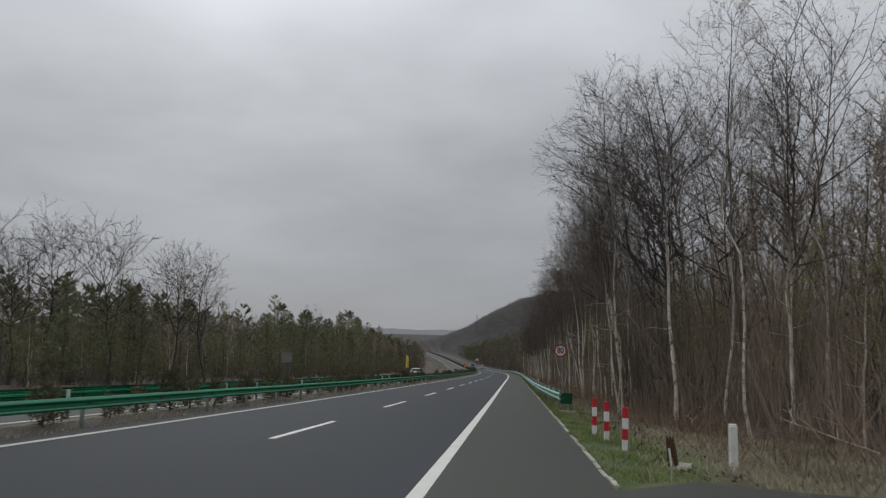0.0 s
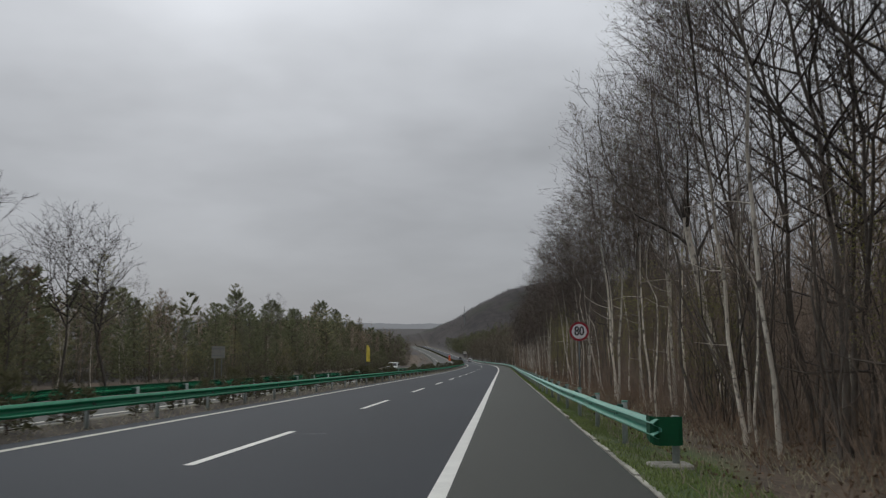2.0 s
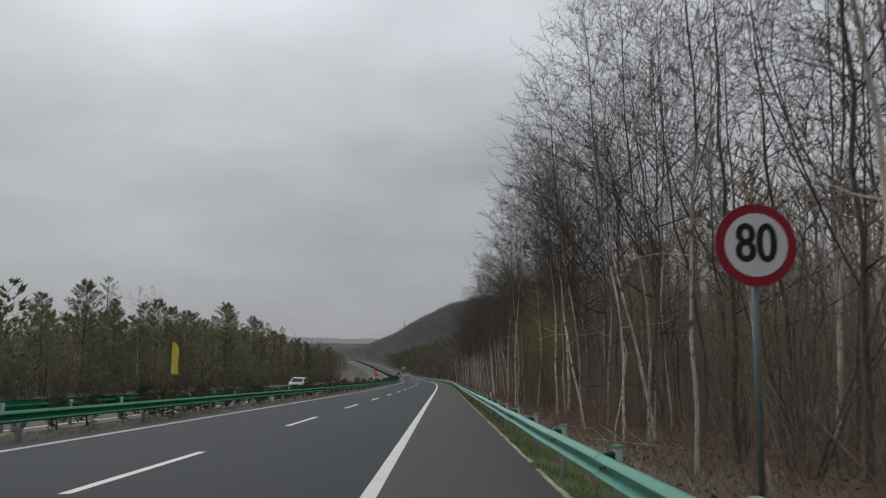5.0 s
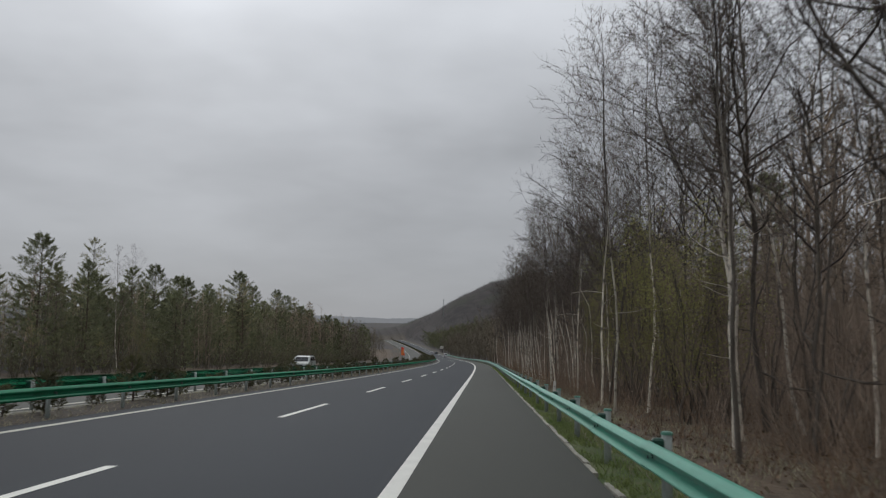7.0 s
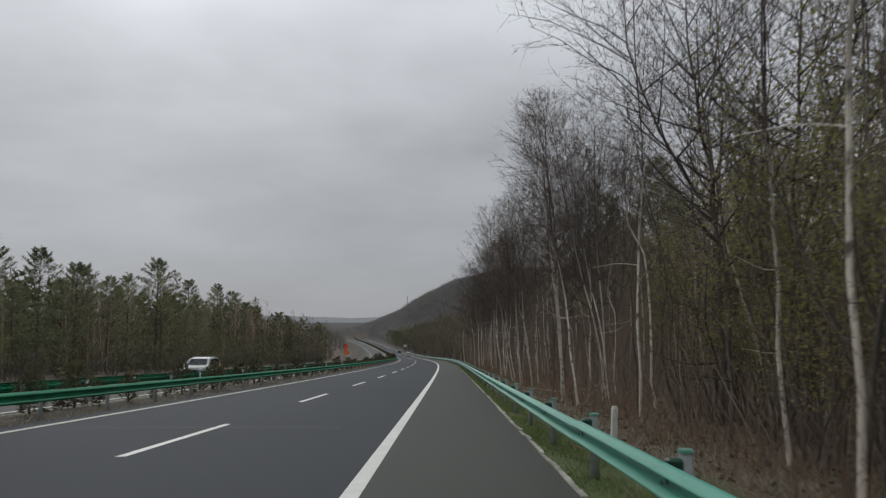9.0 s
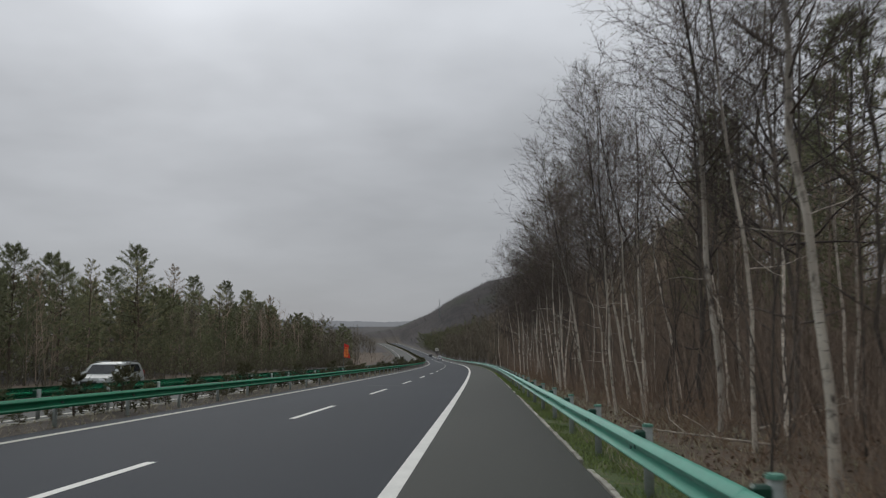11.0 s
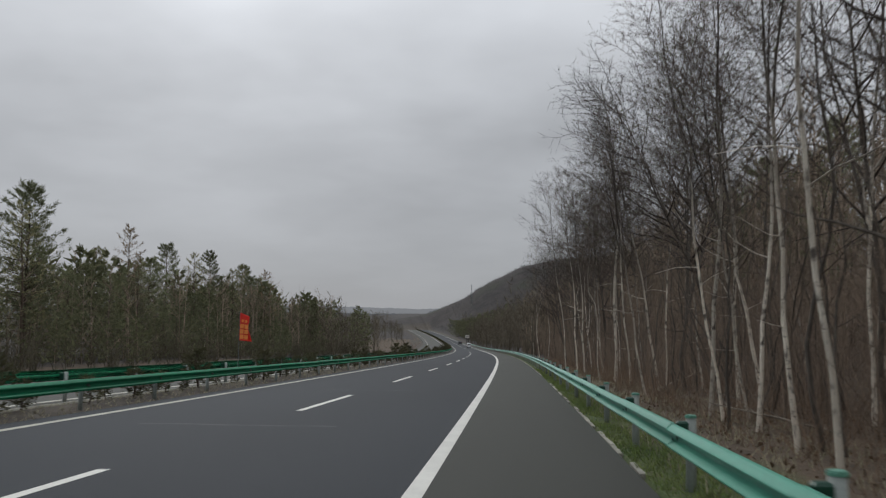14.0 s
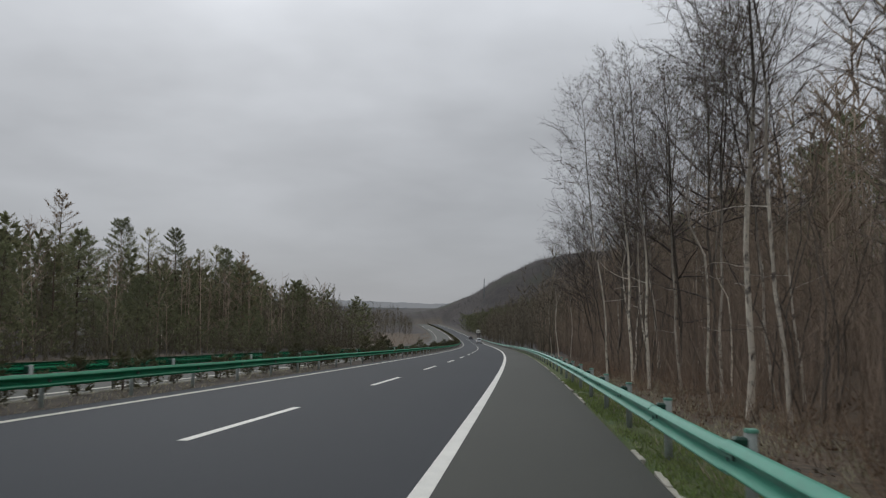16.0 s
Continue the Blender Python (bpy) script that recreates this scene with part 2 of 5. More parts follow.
def ground_material():
    m = bpy.data.materials.new("ground_cover")
    m.use_nodes = True
    n, l = m.node_tree.nodes, m.node_tree.links
    b = n["Principled BSDF"]
    b.inputs["Roughness"].default_value = 0.95
    tc = n.new("ShaderNodeTexCoord")

    def noise_tex(scale, detail=5.0):
        t = n.new("ShaderNodeTexNoise")
        t.inputs["Scale"].default_value, t.inputs["Detail"].default_value = scale, detail
        l.new(tc.outputs["Object"], t.inputs["Vector"])
        return t.outputs["Fac"]

    def mix(fac, a, c, lo=0.35, hi=0.65):
        r = n.new("ShaderNodeMapRange")
        r.inputs["From Min"].default_value, r.inputs["From Max"].default_value = lo, hi
        l.new(fac, r.inputs["Value"])
        x = n.new("ShaderNodeMix")
        x.data_type = "RGBA"
        l.new(r.outputs[0], x.inputs["Factor"])
        for key, v in (("A", a), ("B", c)):
            if isinstance(v, tuple):
                x.inputs[key].default_value = (*v, 1)
            else:
                l.new(v, x.inputs[key])
        return x.outputs["Result"]
    litter = mix(noise_tex(7.0), mix(noise_tex(1.1), (0.045, 0.032, 0.020), (0.10, 0.068, 0.042)), (0.165, 0.12, 0.075), 0.45, 0.78)
    turf = mix(noise_tex(5.0), mix(noise_tex(0.8), (0.048, 0.085, 0.018), (0.088, 0.115, 0.032)), (0.125, 0.110, 0.052), 0.50, 0.74)
    soil = mix(noise_tex(6.0), mix(noise_tex(0.9), (0.036, 0.028, 0.021), (0.07, 0.056, 0.041)), (0.13, 0.11, 0.08), 0.5, 0.8)
    wood = mix(noise_tex(0.11, 8.0), mix(noise_tex(0.018, 4.0), (0.023, 0.020, 0.020), (0.036, 0.030, 0.028)), (0.055, 0.046, 0.042), 0.4, 0.75)
    pines = mix(noise_tex(0.012, 3.0), wood, (0.032, 0.036, 0.022), 0.58, 0.68)
    at = n.new("ShaderNodeAttribute")
    at.attribute_name = "cover"
    sp = n.new("ShaderNodeSeparateColor")
    l.new(at.outputs["Color"], sp.inputs[0])
    c = mix(sp.outputs[0], litter, turf, 0.25, 0.75)
    c = mix(sp.outputs[1], c, soil, 0.25, 0.75)
    c = mix(sp.outputs[2], c, pines, 0.25, 0.75)
    l.new(c, b.inputs["Base Color"])
    bp = n.new("ShaderNodeBump")
    bp.inputs["Strength"].default_value, bp.inputs["Distance"].default_value = 0.9, 0.05
    l.new(noise_tex(9.0, 6.0), bp.inputs["Height"])
    l.new(bp.outputs[0], b.inputs["Normal"])
    return m


GROUND = ground_material()


def birch_material():
    """Cream bark, with dark cross marks, darker scars and a grey bloom that differs from tree to tree."""
    m = bpy.data.materials.new("birch_bark")
    m.use_nodes = True
    n, l = m.node_tree.nodes, m.node_tree.links
    b = n["Principled BSDF"]
    b.inputs["Roughness"].default_value = 0.8
    tc = n.new("ShaderNodeTexCoord")

    def layer(stretch, scale, detail, lo, hi, under, over):
        mp, t, r, x = n.new("ShaderNodeMapping"), n.new("ShaderNodeTexNoise"), n.new("ShaderNodeMapRange"), n.new("ShaderNodeMix")
        mp.inputs["Scale"].default_value = stretch
        t.inputs["Scale"].default_value, t.inputs["Detail"].default_value = scale, detail
        r.inputs["From Min"].default_value, r.inputs["From Max"].default_value = lo, hi
        x.data_type = "RGBA"
        l.new(tc.outputs["Object"], mp.inputs[0])
        l.new(mp.outputs[0], t.inputs["Vector"])
        l.new(t.outputs["Fac"], r.inputs["Value"])
        l.new(r.outputs[0], x.inputs["Factor"])
        for key, v in (("A", under), ("B", over)):
            if isinstance(v, tuple):
                x.inputs[key].default_value = (*v, 1)
            else:
                l.new(v, x.inputs[key])
        return x.outputs["Result"]
    c = layer((1, 1, 0.35), 1.6, 3, 0.35, 0.68, (0.80, 0.73, 0.62), (0.42, 0.36, 0.295))
    c = layer((1.2, 1.2, 4.0), 5.0, 4, 0.60, 0.74, c, (0.15, 0.125, 0.105))
    c = layer((1, 1, 1.1), 2.4, 5, 0.57, 0.69, c, (0.085, 0.07, 0.06))
    c = layer((1, 1, 0.4), 9.0, 3, 0.54, 0.70, c, (0.12, 0.10, 0.085))
    # white bark turns brown on younger wood above, darkened further for its backlit look
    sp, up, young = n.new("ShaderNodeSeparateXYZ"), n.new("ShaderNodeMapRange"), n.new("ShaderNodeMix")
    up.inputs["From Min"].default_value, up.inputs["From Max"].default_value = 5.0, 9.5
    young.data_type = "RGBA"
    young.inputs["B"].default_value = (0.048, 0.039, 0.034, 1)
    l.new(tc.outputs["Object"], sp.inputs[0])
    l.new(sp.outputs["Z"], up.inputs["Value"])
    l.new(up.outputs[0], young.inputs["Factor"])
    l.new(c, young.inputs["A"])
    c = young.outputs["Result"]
    hsv, mr = n.new("ShaderNodeHueSaturation"), n.new("ShaderNodeMapRange")
    mr.inputs["To Min"].default_value, mr.inputs["To Max"].default_value = 0.68, 1.25
    l.new(n.new("ShaderNodeObjectInfo").outputs["Random"], mr.inputs["Value"])
    l.new(mr.outputs[0], hsv.inputs["Value"])
    l.new(c, hsv.inputs["Color"])
    l.new(hsv.outputs[0], b.inputs["Base Color"])
    return m


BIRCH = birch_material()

# ---- the line of the road: s along the right edge line, u to the right of it, h above it ----
S_KNOT = [-20, 40, 100, 160, 220, 300, 400, 520, 660, 820, 1000, 1300]
BEND = [0.005, 0.038, -0.057, 0.211, 0.442, 0.25, 0.173, 0.188, 0.2, 0.202, 0.194, 0.185]
FALL = [-0.04288, -0.04004, -0.04008, -0.03658, -0.03693, -0.03769, -0.03335, -0.02273, -0.00909, 0.00127, 0.00703, 0.00959]
DS = 2.0
S_ALL = np.arange(-300.0, 4600.0, DS)
_psi = np.cumsum(np.interp(S_ALL, S_KNOT + [1800], BEND + [0.0]) / 1000) * DS
_i0 = int(300 / DS)
_psi -= _psi[_i0]
_x = np.cumsum(-np.sin(_psi)) * DS
_y = np.cumsum(np.cos(_psi)) * DS
_z = np.cumsum(np.interp(S_ALL, S_KNOT + [1800], FALL + [0.0])) * DS
_x, _y, _z = _x - _x[_i0], _y - _y[_i0], _z - _z[_i0]


def on_road(s, u, h=0.0):
    """World places (n x 3) for road coordinates."""
    s, u, h = np.broadcast_arrays(np.asarray(s, float), np.asarray(u, float), np.asarray(h, float))
    a = np.interp(s, S_ALL, _psi)
    return np.stack([np.interp(s, S_ALL, _x) + u * np.cos(a), np.interp(s, S_ALL, _y) + u * np.sin(a), np.interp(s, S_ALL, _z) + h], -1)


def stand(s, u, h=0.0, turn=0.0, scale=1.0, upright=True, lean=(0.0, 0.0)):
    """A pose at road coordinates, its y axis along the road."""
    p = on_road(s, u, h)
    a = float(np.interp(s, S_ALL, _psi))
    slope = 0.0 if upright else math.atan(float(np.interp(s, S_KNOT, FALL)))
    rot = Euler((slope, 0, a)).to_matrix().to_4x4() @ Euler((radians(lean[0]), radians(lean[1]), radians(turn))).to_matrix().to_4x4()
    return Matrix.Translation(p.tolist()) @ rot @ Matrix.Diagonal((scale, scale, scale, 1))


U_PROFILE = [-2500, -400, -90, -60, -34, -26.5, -22.6, -21.5, -21.3, -10.75, -10.6, -10.1, -9.5, -9.0, -8.25, -8.05, 2.36, 2.5, 3.1, 4.4, 6.0, 9.0, 20, 60, 400, 2500]
H_PROFILE = [6, 4, 0.4, -0.2, -0.7, -0.75, -0.4, -0.16, -0.40, -0.40, -0.13, -0.06, 0.0, -0.03, -0.09, -0.35, -0.35, -0.03, -0.04, -0.13, -0.24, -0.1, 1.3, 6.5, 14, 6]


def ground_height(s, u):
    """Height of the soil over the road's edge line."""
    h = np.interp(u, U_PROFILE, H_PROFILE)
    h = h + 0.11 * np.clip((14 - np.asarray(s, float)) / 6, 0, 1) * np.clip((np.asarray(u, float) - 2.55) / 0.4, 0, 1) * np.clip((9 - np.asarray(u, float)) / 3, 0, 1)
    rough = np.clip((np.abs(np.asarray(u, float) + 9.9) - 13.2) / 6, 0, 1)
    h = h + rough * (0.13 * np.sin(s * 0.61 + u * 0.35) * np.sin(s * 0.23 - u * 0.57 + 1.0) + 0.07 * np.sin(s * 1.37 + 2 * u))
    p = on_road(s, u)
    x, y = p[..., 0], p[..., 1]
    crest = np.interp(x, [-260, -170, -125, -100, -80, -50, -25, 5, 35, 80, 160, 400, 900], [0, 7, 13, 18, 24, 33, 46, 61, 68, 73, 68, 40, 20])
    clear = 1 - (1 - np.clip((np.asarray(u, float) - 6) / 50, 0, 1)) * np.clip((1120 - s) / 90, 0, 1)
    h = h + clear * crest * np.exp(-((y - 1075 - 0.25 * np.minimum(x, 0)) / np.where(y < 1075, 120, 240)) ** 2)
    right = np.clip((np.asarray(u, float) - 12) / 120, 0, 1) * np.clip((s - 230) / 350, 0, 1) * np.clip((1000 - s) / 250, 0, 1)
    h = h + right * 16
    return h


# ---- mesh helpers ----
def mesh_of(name, verts, tris, mats, smooth=False, mat_index=None):
    me = bpy.data.meshes.new(name)
    verts, tris = np.asarray(verts, np.float32), np.asarray(tris, np.int32)
    me.vertices.add(len(verts))
    me.vertices.foreach_set("co", verts.ravel())
    me.loops.add(tris.size)
    me.loops.foreach_set("vertex_index", tris.ravel())
    me.polygons.add(len(tris))
    me.polygons.foreach_set("loop_start", np.arange(0, tris.size, 3, dtype=np.int32))
    for m in (mats if isinstance(mats, (list, tuple)) else [mats]):
        me.materials.append(m)
    if mat_index is not None:
        me.polygons.foreach_set("material_index", np.asarray(mat_index, np.int32))
    if smooth:
        me.polygons.foreach_set("use_smooth", np.ones(len(tris), bool))
    me.update(calc_edges=True)
    return me


def thing(name, m, label, category, group="", kind=""):
    """A top-level Empty that carries parts."""
    e = new(name)
    e.empty_display_size = 0.2
    e.matrix_world = m
    return tagged(e, label, category, group, kind)


def child(name, me, parent, m=None, label=""):
    ob = new(name, me)
    ob.parent = parent
    if m is not None:
        ob.matrix_local = m
    return tagged(ob, label)


def bm_mesh(name, bm, mat, smooth=False):
    me = bpy.data.meshes.new(name)
    bmesh.ops.recalc_face_normals(bm, faces=bm.faces)
    bm.to_mesh(me)
    bm.free()
    for x in (mat if isinstance(mat, (list, tuple)) else [mat]):
        me.materials.append(x)
    if smooth:
        for p in me.polygons:
            p.use_smooth = True
    return me


def part(name, bm, mat, parent, label="", m=None, smooth=False):
    return child(name, bm_mesh(name, bm, mat, smooth), parent, m, label)


def box_bm(sx, sy, sz, at=(0, 0, 0), bevel=0.0, segments=1, bm=None):
    bm = bm or bmesh.new()
    made = bmesh.ops.create_cube(bm, size=1.0)["verts"]
    for v in made:
        v.co = Vector((v.co.x * sx + at[0], v.co.y * sy + at[1], v.co.z * sz + at[2]))
    if bevel:
        edges = {e for v in made for e in v.link_edges}
        bmesh.ops.bevel(bm, geom=list(edges), offset=bevel, segments=segments, affect="EDGES")
    return bm


def rod_bm(r0, r1, z0, z1, sides=12, bm=None, at=(0, 0), cap=True, bevel=0.0):
    bm = bm or bmesh.new()
    made = bmesh.ops.create_cone(bm, cap_ends=cap, segments=sides, radius1=r0, radius2=r1, depth=z1 - z0)["verts"]
    bmesh.ops.translate(bm, verts=made, vec=(at[0], at[1], (z0 + z1) / 2))
    if bevel:
        top = [e for e in bm.edges if all(abs(v.co.z - z1) < 1e-5 for v in e.verts)]
        bmesh.ops.bevel(bm, geom=top, offset=bevel, segments=2, affect="EDGES")
    return bm


def grid_strip(name, s_vals, u_vals, h, mat):
    """A sheet along the road; h is a number or a function of s and u."""
    s, u = np.meshgrid(np.asarray(s_vals, float), np.asarray(u_vals, float), indexing="ij")
    hh = h(s, u) if callable(h) else np.full(s.shape, h)
    v = on_road(s, u, hh).reshape(-1, 3)
    nu = len(u_vals)
    i = (np.arange(len(s_vals) - 1)[:, None] * nu + np.arange(nu - 1)[None]).ravel()
    t = np.concatenate([np.stack([i, i + 1, i + nu + 1], -1), np.stack([i, i + nu + 1, i + nu], -1)])
    return mesh_of(name, v, t, mat, smooth=True), s.ravel(), u.ravel()

# ---- ground, roads, markings ----
S_GROUND = np.concatenate([np.arange(-140, -20, 12), np.arange(-20, 250, 1.5), np.arange(250, 500, 8), np.arange(500, 1500, 20), np.arange(1500, 4500, 120)])
U_GROUND = sorted(set(list(U_PROFILE) + [-1600, -1000, -700, -500, -300, -220, -160, -120, -75, -50, -44, -39, -30, -28, 2.8, 3.6, 5.1, 7.2, 11, 13, 15, 17.5, 24, 30, 38, 48, 80, 110, 150, 200, 270, 340, 500, 700, 1000, 1500]))
ground_me, gs, gu = grid_strip("ground", S_GROUND, U_GROUND, ground_height, GROUND)
cover = np.zeros((len(gs), 4), np.float32)
wob = 0.35 * np.sin(gs * 0.7) + 0.3 * np.sin(gs * 0.23 + 1.3)
grassy = np.clip((4.7 + wob - gu) / 1.2, 0, 1) * (gu > 0)
grassy = np.maximum(grassy, np.clip((gu + 34) / 4, 0, 1) * (gu < -20) * 0.35)
cover[:, 0] = grassy * np.clip((330 - gs) / 60, 0, 1)
cover[:, 1] = np.maximum((gu > -11) & (gu < -7), np.clip((gs - 300) / 60, 0, 1) * (np.abs(gu + 9.5) < 19) * 0.9)
woody = [np.clip((gs - 200) / 50, 0, 1) * np.clip((gu - 5) / 4, 0, 1), np.clip((gs - 330) / 60, 0, 1) * np.clip((-gu - 34) / 6, 0, 1), np.clip((-gu - 36) / 6, 0, 1), np.clip((gs - 420) / 200, 0, 1) * np.clip((np.abs(gu + 10) - 25) / 25, 0, 1), np.clip((gs - 1040) / 40, 0, 1), np.clip((gs - 230) / 60, 0, 1) * np.clip((-gu - 21.8) / 2, 0, 1) * 0.8]
cover[:, 2] = np.max(woody, axis=0) * (1 - np.clip((gs - 320) / 40, 0, 1) * np.clip((760 - gs) / 60, 0, 1) * np.clip((gu + 62) / 10, 0, 1) * (gu < -20))
cover[:, 3] = 1
ca = ground_me.color_attributes.new("cover", "FLOAT_COLOR", "POINT")
ca.data.foreach_set("color", cover.ravel())
ground = tagged(new("ground", ground_me), "brown leaf litter and grass verge beside the highway", "ground", kind="structure")



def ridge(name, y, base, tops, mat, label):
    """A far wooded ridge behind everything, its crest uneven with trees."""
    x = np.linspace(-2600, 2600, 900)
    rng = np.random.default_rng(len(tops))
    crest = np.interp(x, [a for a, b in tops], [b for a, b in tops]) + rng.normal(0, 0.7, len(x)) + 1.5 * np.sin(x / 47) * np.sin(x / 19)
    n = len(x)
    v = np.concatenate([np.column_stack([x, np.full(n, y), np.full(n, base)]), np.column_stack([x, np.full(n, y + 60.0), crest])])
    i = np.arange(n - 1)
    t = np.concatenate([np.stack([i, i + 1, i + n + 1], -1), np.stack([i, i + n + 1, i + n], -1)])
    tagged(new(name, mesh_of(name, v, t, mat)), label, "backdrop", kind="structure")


# Glowing backdrop surface: the haze of distance is put into its emission colour
def haze_glow_material(name, low, high):
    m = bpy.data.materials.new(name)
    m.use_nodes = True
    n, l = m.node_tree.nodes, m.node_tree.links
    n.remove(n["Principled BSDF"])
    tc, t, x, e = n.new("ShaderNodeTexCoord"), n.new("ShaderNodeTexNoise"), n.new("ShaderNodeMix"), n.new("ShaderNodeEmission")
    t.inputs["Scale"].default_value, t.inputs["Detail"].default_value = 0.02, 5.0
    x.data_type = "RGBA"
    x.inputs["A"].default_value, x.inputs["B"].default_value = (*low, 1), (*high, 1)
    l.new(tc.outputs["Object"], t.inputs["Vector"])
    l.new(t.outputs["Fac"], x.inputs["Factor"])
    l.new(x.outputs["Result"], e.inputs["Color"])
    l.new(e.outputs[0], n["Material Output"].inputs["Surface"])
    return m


ridge("backdrop_far", 4300, -150, ((-2600, 60), (-900, 34), (-500, 22), (-260, 26), (-60, 30), (400, 60), (2600, 90)), haze_glow_material("far_ridge_haze", (0.175, 0.185, 0.20), (0.205, 0.215, 0.23)), "wooded ridge at the horizon, glowing in pale blue-grey haze colour")
ridge("backdrop_near", 2600, -100, ((-2600, 20), (-600, 2), (-330, -5), (-180, -3), (0, 12), (2600, 60)), haze_glow_material("near_ridge_haze", (0.085, 0.09, 0.098), (0.115, 0.12, 0.127)), "wooded rise before the horizon, glowing in dark blue-grey haze colour")

S_ROAD = np.concatenate([np.arange(-140, 260, 4.0), np.arange(260, 1061, 8.0)])
S_MARK = np.concatenate([np.arange(-60, 260, 2.0), np.arange(260, 1061, 8.0)])


def slab(name, u0, u1, h, mat, label, category, cols=5, thick=0.3, parent=None, s_vals=S_ROAD):
    """Pavement with a skirt on both sides."""
    us = np.concatenate([[u0 + 0.001], np.linspace(u0, u1, cols), [u1 - 0.001]])

    def hh(s, u):
        edge = (np.abs(u - u0 - 0.001) < 1e-6) | (np.abs(u - u1 + 0.001) < 1e-6)
        return np.where(edge, h - thick, h)
    me, _, _ = grid_strip(name, s_vals, us, hh, mat)
    for p in me.polygons:
        p.use_smooth = False
    ob = new(name, me)
    if parent:
        ob.parent = parent
        return tagged(ob, label)
    return tagged(ob, label, category, kind="structure")


road = slab("road", -8.15, 0.1, 0.0, ASPHALT, "dark grey asphalt carriageway with white lane markings", "road")
shoulder = slab("road_shoulder", 0.1, 2.40, 0.0, SHOULDER, "grey asphalt hard shoulder beside the edge line", "road shoulder")
far_road = slab("road_opposite", -21.25, -10.7, -0.11, SHOULDER, "pale grey opposite carriageway beyond the median", "road")
slab("edge_line_right", -0.1, 0.1, 0.004, PAINT, "", "", 2, 0.003, road, S_MARK)
slab("edge_line_left", -7.6, -7.42, 0.004, PAINT_OLD, "cream worn edge line", "", 2, 0.003, road, S_MARK)
slab("edge_line_right", -11.5, -11.3, -0.106, PAINT_OLD, "", "", 2, 0.003, far_road, S_MARK)
slab("edge_line_left", -18.95, -18.77, -0.106, PAINT_OLD, "", "", 2, 0.003, far_road, S_MARK)

# lane dashes, six metres of paint and nine of gap
dash_me = bm_mesh("lane_dash", box_bm(0.15, 6.0, 0.004, (0, 3.0, 0.002), 0.001), PAINT)
for k in range(-3, 46):
    child("lane_dash", dash_me, road, stand(15 * k + 3.0, -3.75, 0.002, upright=False))
    if k < 30:
        child("lane_dash", dash_me, far_road, stand(15 * k + 8.0, -15.1, -0.108, upright=False))


def crack(s, u0, u1, width, seed, mat, name):
    """A sealed transverse crack: a thin uneven band of filler."""
    rnd = random.Random(seed)
    n = 14
    us = np.linspace(u0, u1, n)
    wander = np.cumsum([rnd.uniform(-0.05, 0.05) for _ in us])
    a = on_road(s + wander - width / 2, us, 0.003)
    b = on_road(s + wander + width * np.array([rnd.uniform(0.1, 0.6) for _ in us]), us, 0.003)
    v = np.concatenate([a, b])
    i = np.arange(n - 1)
    t = np.concatenate([np.stack([i, i + 1, i + n + 1], -1), np.stack([i, i + n + 1, i + n], -1)])
    child(name, mesh_of(name, v, t, mat), road, label="pale sealed crack across the asphalt")


FILLER = material("crack_filler", (0.085, 0.088, 0.094), 0.7, 0.25, 20, 2.0)
for i, (s, u0, u1) in enumerate(((149.6, -5.9, -2.2), (161.8, -5.2, -1.6), (98.0, -6.6, -1.2), (23.4, -3.6, -2.9))):
    crack(s, u0, u1, 0.06, i + 3, FILLER, "sealed_crack")

# side access at the start of the verge
acc_s, acc_u = np.arange(-15.0, -2.5, 1.0), np.linspace(2.40, 10.5, 9)
acc_me, _, _ = grid_strip("access_apron", acc_s, acc_u, lambda s, u: np.where(u < 2.5, -0.004, np.maximum(ground_height(s, u), -0.25) + 0.10), SHOULDER)
tagged(new("access_road", acc_me), "grey asphalt side access joining the hard shoulder", "access road", kind="structure")


def kerb_mesh(length, seed):
    """A worn concrete strip, crumbled on the side of the grass."""
    rnd = random.Random(seed)
    bm = bmesh.new()
    n = 9
    rows = []
    for k in range(n):
        y = (k / (n - 1) - 0.5) * (length - 0.012)
        out = 0.040 + rnd.uniform(-0.016, 0.012) - (0.012 if k in (0, n - 1) else 0)
        top = 0.010 + rnd.uniform(-0.006, 0.004)
        rows.append([bm.verts.new(c) for c in ((-0.045 + rnd.uniform(-0.004, 0.004), y, -0.12), (-0.045 + rnd.uniform(-0.004, 0.004), y, top - 0.006), (-0.035, y, top), (out - 0.012, y, top - 0.002), (out, y, top - 0.016), (out, y, -0.12))])
    for a, b in zip(rows, rows[1:]):
        for i in range(5):
            bm.faces.new((a[i], a[i + 1], b[i + 1], b[i]))
    bm.faces.new(rows[0])
    bm.faces.new(list(reversed(rows[-1])))
    return bm_mesh("kerb_stone", bm, KERB)


kerb = tagged(new("kerb", grid_strip("kerb_bed", np.arange(-2.6, 300, 3.0), [2.41, 2.5], -0.09, KERB)[0]),
              "broken pale concrete kerb along the grass verge", "kerb", kind="structure")
kerb_kinds = [kerb_mesh(1.0, i) for i in range(4)]
rk = random.Random(5)
s = -2.0
while s < 262:
    keep = 1.0 if s < 16 else (0.97 if s < 100 else (0.86 if s < 138 else 0.62))
    if rk.random() < keep and not 6.6 < s < 7.7:
        sunk = rk.uniform(-0.02, 0.005) - (0.012 if s > 130 else 0)
        child("kerb_stone", rk.choice(kerb_kinds), kerb, stand(s, 2.47 + rk.uniform(-0.012, 0.012), sunk, rk.uniform(-1.2, 1.2), upright=False))
    s += 1.0

